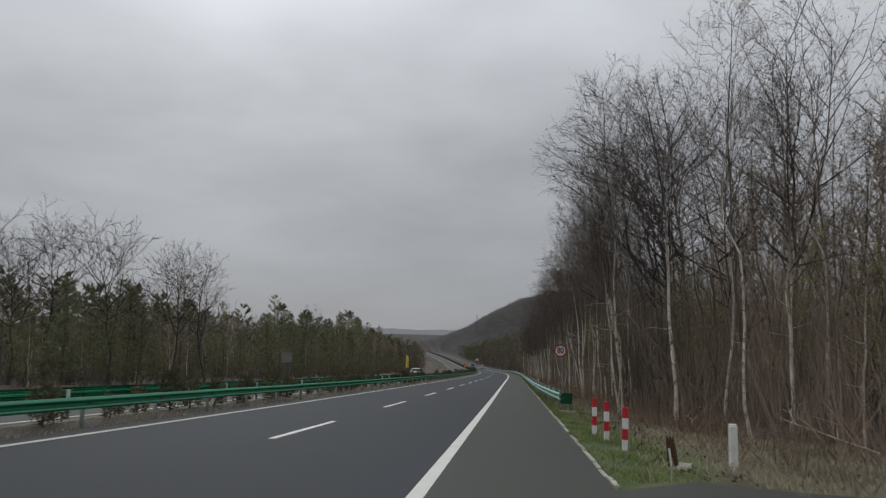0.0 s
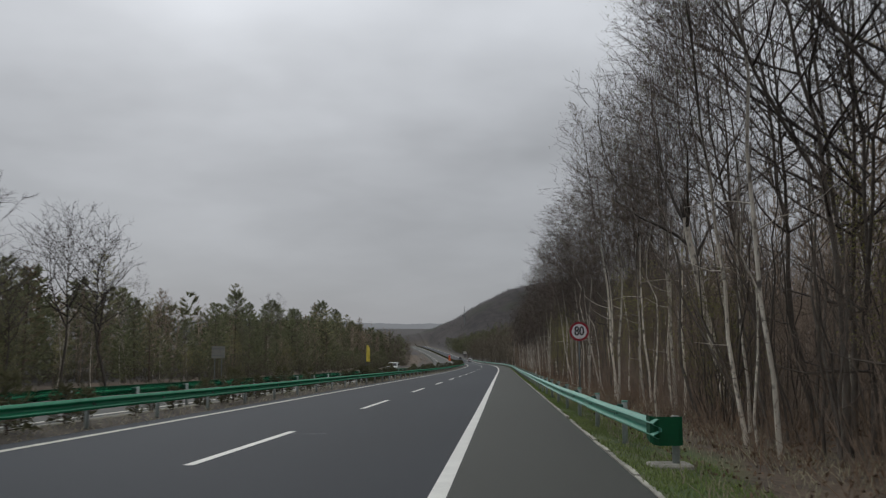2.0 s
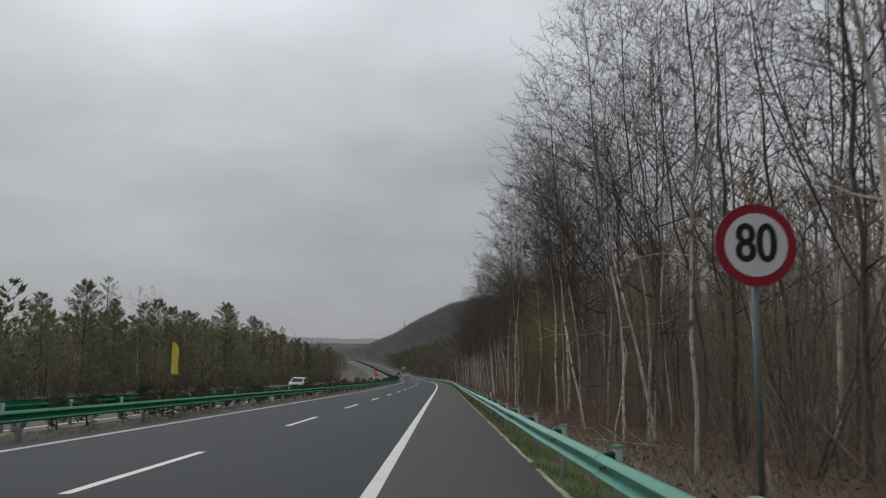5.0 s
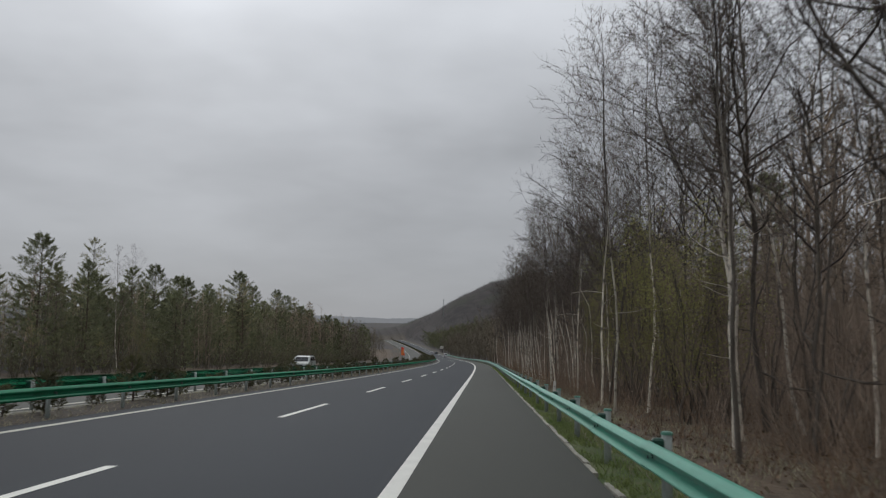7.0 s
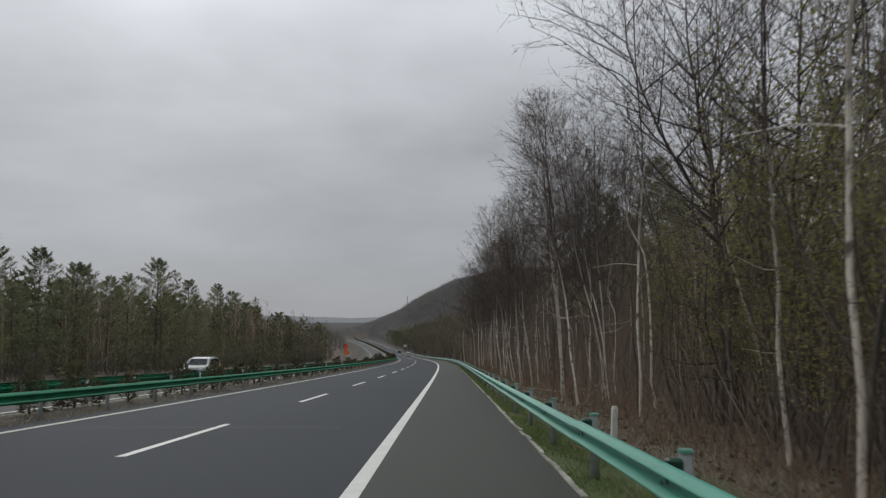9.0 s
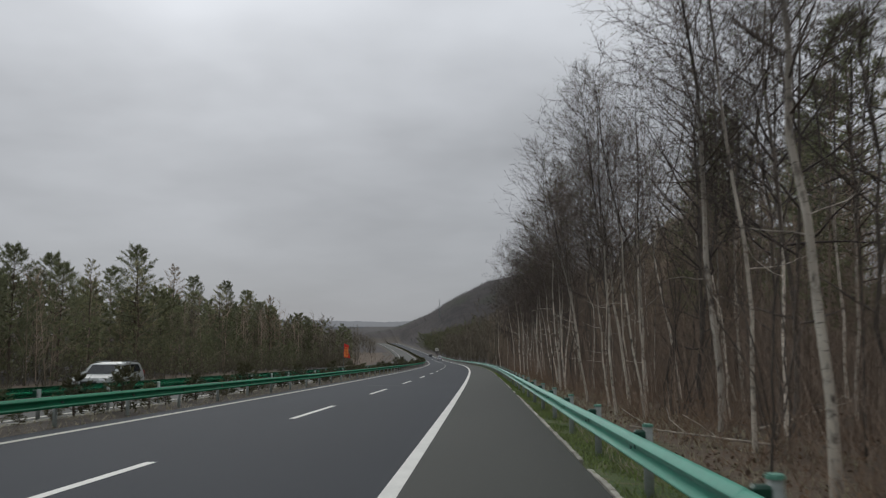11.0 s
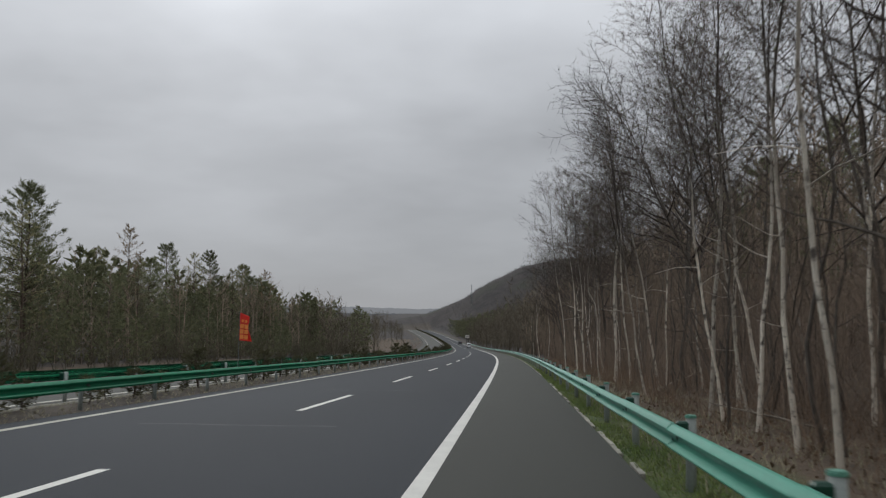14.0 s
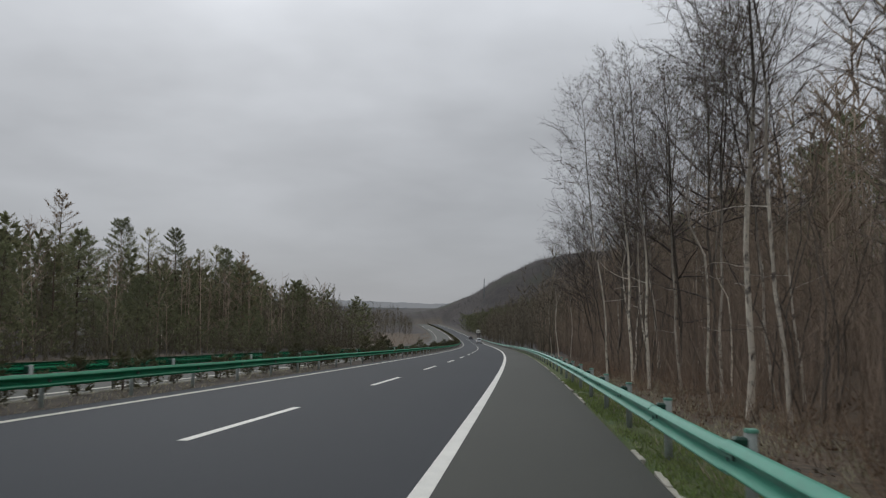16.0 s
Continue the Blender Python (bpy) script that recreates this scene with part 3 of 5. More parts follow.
# ---- guard rails ----
W_FRONT = [(0.000, 0.155), (0.026, 0.152), (0.056, 0.132), (0.079, 0.106), (0.085, 0.096), (0.081, 0.084), (0.018, 0.050), (-0.026, 0.040), (-0.028, -0.012),
           (0.018, -0.026), (0.076, -0.058), (0.082, -0.068), (0.077, -0.080), (0.052, -0.100), (0.024, -0.114), (0.000, -0.116)]


def beam_mesh(length, paint):
    """A W-beam panel along y, its face to -x."""
    ring = [(-d, z) for d, z in W_FRONT] + [(-d + 0.007, z) for d, z in reversed(W_FRONT)]
    n = len(ring)
    v = [(x, y, z) for y in (-0.06, length + 0.06) for x, z in ring]
    t = []
    for i in range(n):
        j = (i + 1) % n
        t += [(i, j, j + n), (i, j + n, i + n)]
    m = len(W_FRONT)
    for base in (0, n):
        for i in range(m - 1):
            t += [(base + i, base + i + 1, base + n - 2 - i), (base + i, base + n - 2 - i, base + n - 1 - i)]
    me = mesh_of("beam", v, t, paint)
    return me


def bolts_bm():
    bm = bmesh.new()
    for z in (0.0,):
        made = bmesh.ops.create_cone(bm, cap_ends=True, segments=6, radius1=0.02, radius2=0.014, depth=0.016)["verts"]
        bmesh.ops.rotate(bm, verts=made, matrix=Matrix.Rotation(radians(90), 3, "Y"))
        bmesh.ops.translate(bm, verts=made, vec=(-0.018, 0.0, z))
    return bm


BEAM, BEAM_SHADED = beam_mesh(4.0, RAIL), beam_mesh(4.0, RAIL_SHADED)
BOLTS = bm_mesh("bolt", bolts_bm(), STEEL)
POST = bm_mesh("post", rod_bm(0.054, 0.054, -0.75, 0.235, 14), POST_STEEL, True)
POST_SHORT = bm_mesh("post", rod_bm(0.052, 0.052, -0.75, 0.10, 10), POST_STEEL, True)
POST_CAP = bm_mesh("post_cap", rod_bm(0.062, 0.060, 0.222, 0.250, 16, bevel=0.008), CAP, False)
BLOCK = bm_mesh("block", box_bm(0.13, 0.10, 0.24, (0.01, 0, 0.065), 0.02), BLOCK_GREEN)
BLOCK_LOW = bm_mesh("block", box_bm(0.15, 0.12, 0.17, (0, 0, 0), 0.02), BLOCK_GREEN)


def guard_rail(name, s0, s1, line, face, z, tall, label, first=1.0, step=4.0):
    """face +1: the beam looks towards the right-hand side of the road, -1 towards the left."""
    rail = thing(name, Matrix.Identity(4), label, "guard rail", "highway guard rails")
    flip = 180 if face > 0 else 0
    rnd = random.Random(int(abs(line(100)) * 100))
    s = s0
    while s < s1 - 0.1:
        h = z + rnd.uniform(-0.008, 0.008)
        u = line(s)
        m = stand(s, u, h, math.degrees(math.atan2(u - line(s + step), step)), upright=False)
        turned = m @ pose(0, 4.0, 0, 0, 0, 180) if face > 0 else m
        child("beam", BEAM if tall else BEAM_SHADED, rail, turned)
        u = line(s + first)
        at = stand(s + first, u - face * 0.17, h, 0)
        child("post", POST if tall else POST_SHORT, rail, at @ pose(0, 0, 0, 0, 0, rnd.uniform(0, 360)) @ pose(0, 0, 0, rnd.uniform(-1, 1), rnd.uniform(-1, 1)))
        if tall:
            child("post_cap", POST_CAP, rail, at)
        child("block", BLOCK if tall else BLOCK_LOW, rail, stand(s + first, u - face * 0.075, h, 0))
        if s < 190:
            child("bolt", BOLTS, rail, stand(s + first, u, h, flip))
        s += step
    return rail


right_rail = guard_rail("guard_rail", 18.35, 560, lambda s: float(np.interp(s, [18, 24, 34, 50, 76, 120], [2.92, 2.80, 2.66, 2.60, 2.64, 2.65])), -1, 0.505, True, "green W-beam guard rail on round steel posts", 4.0, 4.04)
# end of the rail: a bent green plate from the beam's end round to the first post
bm = bmesh.new()
rows = []
for x, y, lo in ((-0.095, 0.30, -0.17), (-0.09, 0.03, -0.20), (-0.05, -0.045, -0.225), (0.02, -0.07, -0.235), (0.30, -0.06, -0.235), (0.36, -0.02, -0.23), (0.38, 0.06, -0.22)):
    rows.append([bm.verts.new((x, y, z)) for z in (0.175, 0.165, lo + 0.01, lo)])
for a, b in zip(rows, rows[1:]):
    for i in range(3):
        bm.faces.new((a[i], a[i + 1], b[i + 1], b[i]))
bmesh.ops.solidify(bm, geom=bm.faces[:], thickness=0.008)
part("end_plate", bm, PLATE, right_rail, "dark green bent end plate", stand(18.55, 2.92, 0.52))
child("post", POST, right_rail, stand(18.72, 3.22, 0.46))
part("footing", box_bm(0.62, 0.42, 0.10, (0, 0, 0), 0.03), KERB, right_rail, "pale concrete footing", stand(18.7, 3.12, float(ground_height(18.7, 3.12)) + 0.01, 7))

median_kerb = tagged(new("median_kerb", grid_strip("median_kerb", S_MARK[S_MARK < 430], [-10.22, -10.2, -10.08, -10.06], lambda s, u: np.where((u < -10.21) | (u > -10.07), -0.12, -0.015), KERB)[0]), "pale concrete kerb at the foot of the median rail", "kerb", kind="structure")
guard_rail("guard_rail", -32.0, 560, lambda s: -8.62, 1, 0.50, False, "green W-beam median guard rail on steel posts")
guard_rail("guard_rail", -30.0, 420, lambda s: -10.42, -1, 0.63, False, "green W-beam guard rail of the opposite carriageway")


# ---- signs, posts, flags ----
def disc_bm(r, thick, sides=48):
    bm = bmesh.new()
    made = bmesh.ops.create_cone(bm, cap_ends=True, segments=sides, radius1=r, radius2=r, depth=thick)["verts"]
    bmesh.ops.rotate(bm, verts=made, matrix=Matrix.Rotation(radians(90), 3, "X"))
    return bm


def letters(text, size, mat, name, thick=0.002, xs=1.0):
    cu = bpy.data.curves.new(name, "FONT")
    cu.body, cu.size, cu.align_x, cu.align_y, cu.extrude = text, size, "CENTER", "CENTER", thick
    tmp = bpy.data.objects.new(name, cu)
    me = bpy.data.meshes.new_from_object(tmp)
    bpy.data.objects.remove(tmp)
    me.transform(Matrix.Rotation(radians(90), 4, "X") @ Matrix.Diagonal((xs, 1, 1, 1)))
    me.materials.clear()
    me.materials.append(mat)
    return me


sign_base = float(ground_height(46.65, 4.34))
speed_sign = thing("speed_limit_sign", stand(46.65, 4.34, sign_base, 2), "round red and white speed limit sign on a steel pole", "road sign")
zc = 2.93 - sign_base
part("pole", rod_bm(0.038, 0.038, -0.3, zc + 0.35, 14), STEEL, speed_sign, smooth=True)
part("plate", disc_bm(0.46, 0.012), SIGN_BACK, speed_sign, m=pose(0, -0.06, zc))
part("red_ring", disc_bm(0.455, 0.004), SIGN_RED, speed_sign, "red border", pose(0, -0.069, zc))
part("white_face", disc_bm(0.352, 0.004), SIGN_WHITE, speed_sign, "white face", pose(0, -0.073, zc))
num = letters("80", 0.60, SIGN_BLACK, "numerals", xs=0.78)
for dx, dz in ((-0.013, 0), (0.013, 0), (0, -0.008), (0, 0.008)):
    child("numerals", num, speed_sign, pose(dx, -0.0775 - dx * 0.02 - dz * 0.05, zc + dz), "black numerals")
for dz in (-0.22, 0.22):
    part("bracket", box_bm(0.5, 0.03, 0.04, (0, -0.035, zc + dz), 0.005), STEEL, speed_sign)

# board on two legs beyond the opposite carriageway, seen from the back
bs, bu = 78.5, -24.0
bb = float(ground_height(bs, bu))
board = thing("road_sign_board", stand(bs, bu, bb, 4), "weathered grey back of a road sign beside birches", "road sign")
zb = 2.3 - bb
part("panel", box_bm(1.15, 0.04, 1.05, (0, 0, zb), 0.01), SIGN_BACK, board)
for x in (-0.3, 0.3):
    part("leg", rod_bm(0.04, 0.04, -0.3, zb + 0.45, 10, at=(x, 0.05)), STEEL, board)
for z in (-0.3, 0.3):
    part("stiffener", box_bm(1.1, 0.035, 0.05, (0, -0.03, zb + z), 0.004), STEEL, board)

# far direction board on the right
fs, fu = 620.0, 4.2
fb = float(ground_height(fs, fu))
far_board = thing("direction_board", stand(fs, fu, fb), "pale road sign board far along the highway", "road sign")
part("panel", box_bm(2.2, 0.06, 1.7, (0, 0, 3.6 - fb), 0.02), BOARD_BLUE, far_board)
part("stripe", box_bm(1.7, 0.02, 0.35, (0, -0.045, 3.6 - fb), 0.005), SIGN_BACK, far_board, "grey band of unreadable writing")
for x in (-0.5, 0.5):
    part("leg", rod_bm(0.16, 0.16, -0.3, 3.0 - fb, 10, at=(x, 0.08)), SIGN_BLACK, far_board)


def banded_post(s, u, tall, lean, r=0.058):
    """Warning post in red and white bands."""
    b = float(ground_height(s, u))
    post = thing("warning_post", stand(s, u, b, 0, lean=lean), "red and white banded warning post in the grass", "warning post", "warning posts on the verge")
    step = tall / 4
    part("footing", rod_bm(r, r, -0.3, 0.0, 14), POST_WHITE, post)
    for i in range(4):
        bm = rod_bm(r * (1 + 0.004 * (i % 2)), r * (1 + 0.004 * (i % 2)), i * step, (i + 1) * step, 14, bevel=0.012 if i == 3 else 0)
        part("red_band" if i % 2 else "white_band", bm, POST_RED if i % 2 else POST_WHITE, post, smooth=False)
    return post


banded_post(2.05, 3.15, 0.78, (1, 0.6))
banded_post(4.1, 3.04, 0.80, (-1, -0.8))
banded_post(5.9, 2.95, 0.82, (0.5, 0.4))

b = float(ground_height(0.55, 4.72))
mark = thing("marker_post", stand(0.55, 4.72, b, 8, lean=(1, -1)), "white square concrete marker post in dry grass", "marker post")
part("shaft", box_bm(0.118, 0.118, 0.98, (0, 0, 0.24), 0.010), POST_WHITE, mark)
part("top", box_bm(0.110, 0.110, 0.03, (0, 0, 0.742), 0.010), POST_WHITE, mark)

b = float(ground_height(97.0, 4.2))
small = thing("marker_post", stand(97.0, 4.2, b, 5, lean=(1, 2)), "small white marker post behind the guard rail", "marker post")
part("shaft", box_bm(0.11, 0.11, 0.85, (0, 0, 0.175), 0.01), POST_WHITE, small)
part("top", box_bm(0.10, 0.10, 0.04, (0, 0, 0.615), 0.015), POST_WHITE, small)

b = float(ground_height(-0.6, 3.55))
stub = thing("broken_post", stand(-0.6, 3.55, b, 20, lean=(-2, -7)), "rotten brown post stub on a broken concrete foot", "post stub")
bm = rod_bm(0.085, 0.06, -0.05, 0.5, 9)
rs = random.Random(8)
for v in bm.verts:
    v.co += Vector((rs.uniform(-0.02, 0.02), rs.uniform(-0.02, 0.02), rs.uniform(-0.07, 0.05) if v.co.z > 0.3 else 0))
part("stub", bm, RUST, stub)
bm = bmesh.new()
bmesh.ops.create_icosphere(bm, subdivisions=2, radius=0.2)
for v in bm.verts:
    v.co = Vector((v.co.x * 1.15 + 0.09 + rs.uniform(-0.02, 0.02), v.co.y * 0.8 + rs.uniform(-0.02, 0.02), v.co.z * 0.42 + rs.uniform(-0.02, 0.02)))
part("concrete_foot", bm, KERB, stub, "pale lump of concrete")
bm = box_bm(0.03, 0.02, 0.3, (-0.07, -0.06, 0.18), 0.004)
part("splinter", bm, POST_WHITE, stub, "pale split wood")


def banner(s, u, wide, tall, low, cloth, name, label, feather, bars):
    """A cloth banner on a pole in the median; bars stand in for its writing."""
    b = float(ground_height(s, u))
    flag = thing(name, stand(s, u, b, 0, lean=(0, 1.0)), label, "banner")
    z0 = low - b
    part("pole", rod_bm(0.016, 0.012, -0.2, z0 + tall + 0.03, 8), STEEL, flag)
    nz, nx = 16, 8
    bm = bmesh.new()
    grid = []
    for i in range(nz + 1):
        t = i / nz
        w = wide * (math.sqrt(max(0.02, 1 - (max(0, t - 0.55) / 0.46) ** 2)) if feather else 1.14 - 0.36 * t + 0.07 * math.sin(8 * t)) * (1 - 0.10 * math.sin(3.1 * t))
        grid.append([bm.verts.new((0.016 + w * j / nx, 0.05 * (j / nx) * math.sin(6 * t + 3 * j / nx), z0 + tall * t - (0.0 if feather else 0.10 * (j / nx) * (0.4 + t)))) for j in range(nx + 1)])
    for i in range(nz):
        for j in range(nx):
            bm.faces.new((grid[i][j], grid[i][j + 1], grid[i + 1][j + 1], grid[i + 1][j]))
    bmesh.ops.solidify(bm, geom=bm.faces[:], thickness=0.004)
    part("cloth", bm, cloth, flag, smooth=True)
    for i, (bx, bz, bw, bh) in enumerate(bars):
        part("lettering", box_bm(bw, 0.004, bh, (bx, -0.055, z0 + bz), 0.001), GOLD, flag, "plain golden bars of lettering")


banner(70.5, -9.75, 0.32, 1.28, 1.50, FLAG_YELLOW, "feather_banner", "yellow feather banner on a thin pole in the median", True, [])
banner(166.0, -9.45, 0.42, 1.05, 1.60, FLAG_RED, "vertical_banner", "red cloth banner with golden lettering in the median", False,
       [(0.12, 0.14 + 0.20 * i, 0.14, 0.16) for i in range(3)] + [(0.29, 0.12 + 0.20 * i, 0.14, 0.16) for i in range(3)] + [(0.14, 0.74, 0.09, 0.10), (0.27, 0.72, 0.09, 0.10)])


# ---- vehicles ----
def hull_bm(profile, width, bevel, tuck=0.88, belt=0.95):
    """A vehicle body from its side outline (y, z), narrower above the belt line."""
    bm = bmesh.new()
    sides = []
    for side in (-1, 1):
        sides.append([bm.verts.new((side * width / 2 * (1.0 if z < belt else 1 - (1 - tuck) * (z - belt) / 0.6), y, z)) for y, z in profile])
    bm.faces.new(sides[0])
    bm.faces.new(list(reversed(sides[1])))
    n = len(profile)
    for i in range(n):
        j = (i + 1) % n
        bm.faces.new((sides[0][j], sides[0][i], sides[1][i], sides[1][j]))
    bmesh.ops.bevel(bm, geom=bm.edges[:], offset=bevel, segments=2, affect="EDGES")
    return bm


def wheel(parent, x, y, r):
    bm = bmesh.new()
    made = bmesh.ops.create_cone(bm, cap_ends=True, segments=20, radius1=r, radius2=r, depth=0.2)["verts"]
    bmesh.ops.rotate(bm, verts=made, matrix=Matrix.Rotation(radians(90), 3, "Y"))
    w = part("wheel", bm, RUBBER, parent, m=pose(x, y, r))
    bm = bmesh.new()
    made = bmesh.ops.create_cone(bm, cap_ends=True, segments=16, radius1=r * 0.62, radius2=r * 0.55, depth=0.21)["verts"]
    bmesh.ops.rotate(bm, verts=made, matrix=Matrix.Rotation(radians(90), 3, "Y"))
    part("rim", bm, STEEL, w)


def pane(parent, corners, name="window"):
    bm = bmesh.new()
    bm.faces.new([bm.verts.new(c) for c in corners])
    bmesh.ops.solidify(bm, geom=bm.faces[:], thickness=0.012)
    part(name, bm, CAR_GLASS, parent)


def suv(m, paint, label, name="car"):
    car = thing(name, m, label, "car", "traffic on the highway")
    prof = [(-2.25, 0.35), (-2.3, 0.75), (-2.2, 0.98), (-1.15, 1.10), (-0.45, 1.62), (0.9, 1.70), (1.85, 1.60), (2.2, 1.08), (2.28, 0.7), (2.22, 0.35)]
    part("body", hull_bm(prof, 1.84, 0.05), paint, car, smooth=False)
    pane(car, [(-0.70, -1.13, 1.14), (0.70, -1.13, 1.14), (0.62, -0.52, 1.60), (-0.62, -0.52, 1.60)], "windscreen")
    pane(car, [(-0.66, 2.19, 1.14), (0.66, 2.19, 1.14), (0.6, 1.93, 1.54), (-0.6, 1.93, 1.54)], "rear_window")
    for sx in (-1, 1):
        pane(car, [(sx * 0.905, -0.9, 1.12), (sx * 0.905, 0.45, 1.12), (sx * 0.835, 0.45, 1.56), (sx * 0.84, -0.38, 1.54)])
        pane(car, [(sx * 0.905, 0.55, 1.12), (sx * 0.905, 1.75, 1.14), (sx * 0.84, 1.55, 1.53), (sx * 0.835, 0.55, 1.57)])
        part("headlight", box_bm(0.36, 0.1, 0.16, (sx * 0.66, -2.24, 0.86), 0.03), LAMP_CLEAR, car)
        part("tail_light", box_bm(0.16, 0.08, 0.3, (sx * 0.8, 2.24, 1.0), 0.02), LAMP_RED, car)
        part("mirror", box_bm(0.2, 0.1, 0.14, (sx * 1.02, -0.75, 1.15), 0.03), paint, car)
        part("roof_rail", box_bm(0.04, 1.8, 0.04, (sx * 0.68, 0.75, 1.72), 0.01), STEEL, car)
        for y in (-1.4, 1.4):
            wheel(car, sx * 0.82, y, 0.35)
    part("grille", box_bm(0.8, 0.05, 0.2, (0, -2.29, 0.72), 0.02), SIGN_BLACK, car)
    return car


def van(m, paint, label):
    v = thing("van", m, label, "van", "traffic on the highway")
    prof = [(-2.1, 0.32), (-2.12, 1.0), (-2.02, 1.85), (-1.8, 1.98), (1.1, 1.95), (1.75, 1.15), (2.1, 0.95), (2.12, 0.35)]
    part("body", hull_bm(prof, 1.68, 0.05, 0.9, 1.0), paint, v)
    pane(v, [(-0.62, -2.09, 1.22), (0.62, -2.09, 1.22), (0.56, -2.045, 1.74), (-0.56, -2.045, 1.74)], "rear_window")
    for sx in (-1, 1):
        part("tail_light", box_bm(0.13, 0.06, 0.4, (sx * 0.73, -2.10, 0.95), 0.02), LAMP_RED, v)
        pane(v, [(sx * 0.83, -1.7, 1.15), (sx * 0.83, 0.9, 1.15), (sx * 0.775, 0.8, 1.7), (sx * 0.775, -1.65, 1.7)])
        for y in (-1.35, 1.4):
            wheel(v, sx * 0.74, y, 0.31)
    part("bumper", box_bm(1.6, 0.12, 0.2, (0, -2.12, 0.45), 0.03), SIGN_BLACK, v)
    return v


van(stand(462.0, -1.8, 0.0), CAR_WHITE, "small white van driving ahead in the lane")
suv(stand(575.0, -1.9, 0.0) @ pose(0, 0, 0, 0, 0, 180), CAR_DARK, "dark car far ahead in the lane")

suv(stand(142.0, -16.9, -0.108) @ Matrix.Diagonal((0.95, 0.95, 0.86, 1.0)), CAR_SILVER, "silver car coming the other way with its lamps lit")

# lattice mast on the hill
tx, ty = -45.0, 1000.0


def mast():
    d = np.abs(_y - ty)
    s_near = S_ALL[int(d.argmin())]
    c = on_road(s_near, 0.0)
    u = (tx - c[0]) / math.cos(float(np.interp(s_near, S_ALL, _psi)))
    base = float(on_road(s_near, u, ground_height(s_near, u))[2])
    m = thing("radio_mast", pose(tx, ty, base), "thin grey lattice mast on the wooded hill", "mast")
    for a in (0, 120, 240):
        x, y = 0.7 * math.cos(radians(a)), 0.7 * math.sin(radians(a))
        bm = bmesh.new()
        v, t = tube_arrays([(x, y, -1), (x * 0.5, y * 0.5, 19)], [0.22, 0.16], 5)
        child("mast_leg", mesh_of("mast_leg", v, t, STEEL), m)
        bm.free()
    for z in range(1, 19, 2):
        k = 1 - 0.5 * z / 19
        ring = [(0.7 * k * math.cos(radians(a)), 0.7 * k * math.sin(radians(a)), z) for a in (0, 120, 240, 0)]
        v, t = tube_arrays(ring, [0.06] * 4, 4)
        child("cross_brace", mesh_of("cross_brace", v, t, STEEL), m)

# ---- trees ----
def tube_arrays(pts, rads, sides=3):
    """Vertices and triangles of a tapering tube; a last radius of 0 gives a point."""
    pts = np.asarray(pts, float)
    n = len(pts)
    d = np.gradient(pts, axis=0)
    d /= np.linalg.norm(d, axis=1)[:, None] + 1e-9
    ref = np.array([0.0, 0.0, 1.0]) if abs(d[0, 2]) < 0.8 else np.array([1.0, 0.0, 0.0])
    a = np.cross(d, ref)
    a /= np.linalg.norm(a, axis=1)[:, None] + 1e-9
    b = np.cross(d, a)
    ang = np.arange(sides) * 2 * math.pi / sides
    v = (pts[:, None] + np.asarray(rads)[:, None, None] * (np.cos(ang)[None, :, None] * a[:, None] + np.sin(ang)[None, :, None] * b[:, None])).reshape(-1, 3)
    i = (np.arange(n - 1)[:, None] * sides + np.arange(sides)[None]).ravel()
    j = (np.arange(n - 1)[:, None] * sides + (np.arange(sides)[None] + 1) % sides).ravel()
    t = np.concatenate([np.stack([i, j, j + sides], -1), np.stack([i, j + sides, i + sides], -1)])
    return v, t


def cones(base, tip, r):
    """Many thin three-sided spikes at once."""
    base, tip = np.asarray(base, float), np.asarray(tip, float)
    n = len(base)
    d = tip - base
    d /= np.linalg.norm(d, axis=1)[:, None] + 1e-9
    a = np.cross(d, np.where(np.abs(d[:, 2:3]) < 0.8, [[0, 0, 1.0]], [[1.0, 0, 0]]))
    a /= np.linalg.norm(a, axis=1)[:, None] + 1e-9
    b = np.cross(d, a)
    r = np.broadcast_to(np.asarray(r, float), (n,))[:, None]
    v = np.stack([base + r * a, base + r * (-0.5 * a + 0.87 * b), base + r * (-0.5 * a - 0.87 * b), tip], 1).reshape(-1, 3)
    i = np.arange(n)[:, None] * 4
    t = np.concatenate([i + [0, 1, 3], i + [1, 2, 3], i + [2, 0, 3]])
    return v, t


def flakes(at, size, rng, lift=0.4, wide=0.32, aim=None):
    """Many small leaf or needle blades, each a folded pair of triangles."""
    n = len(at)
    d = rng.normal(size=(n, 3))
    if aim is not None:
        d = d * 0.55 + aim
    d[:, 2] += lift
    d /= np.linalg.norm(d, axis=1)[:, None]
    e = np.cross(d, rng.normal(size=(n, 3)))
    e /= np.linalg.norm(e, axis=1)[:, None]
    f = np.cross(d, e)
    s = (size * rng.uniform(0.6, 1.3, n))[:, None]
    v = np.stack([at, at + d * s * 0.5 + e * s * wide, at + d * s, at + d * s * 0.5 - e * s * wide + f * s * wide * 0.7], 1).reshape(-1, 3)
    i = np.arange(n)[:, None] * 4
    return v, np.concatenate([i + [0, 1, 2], i + [0, 2, 3]])


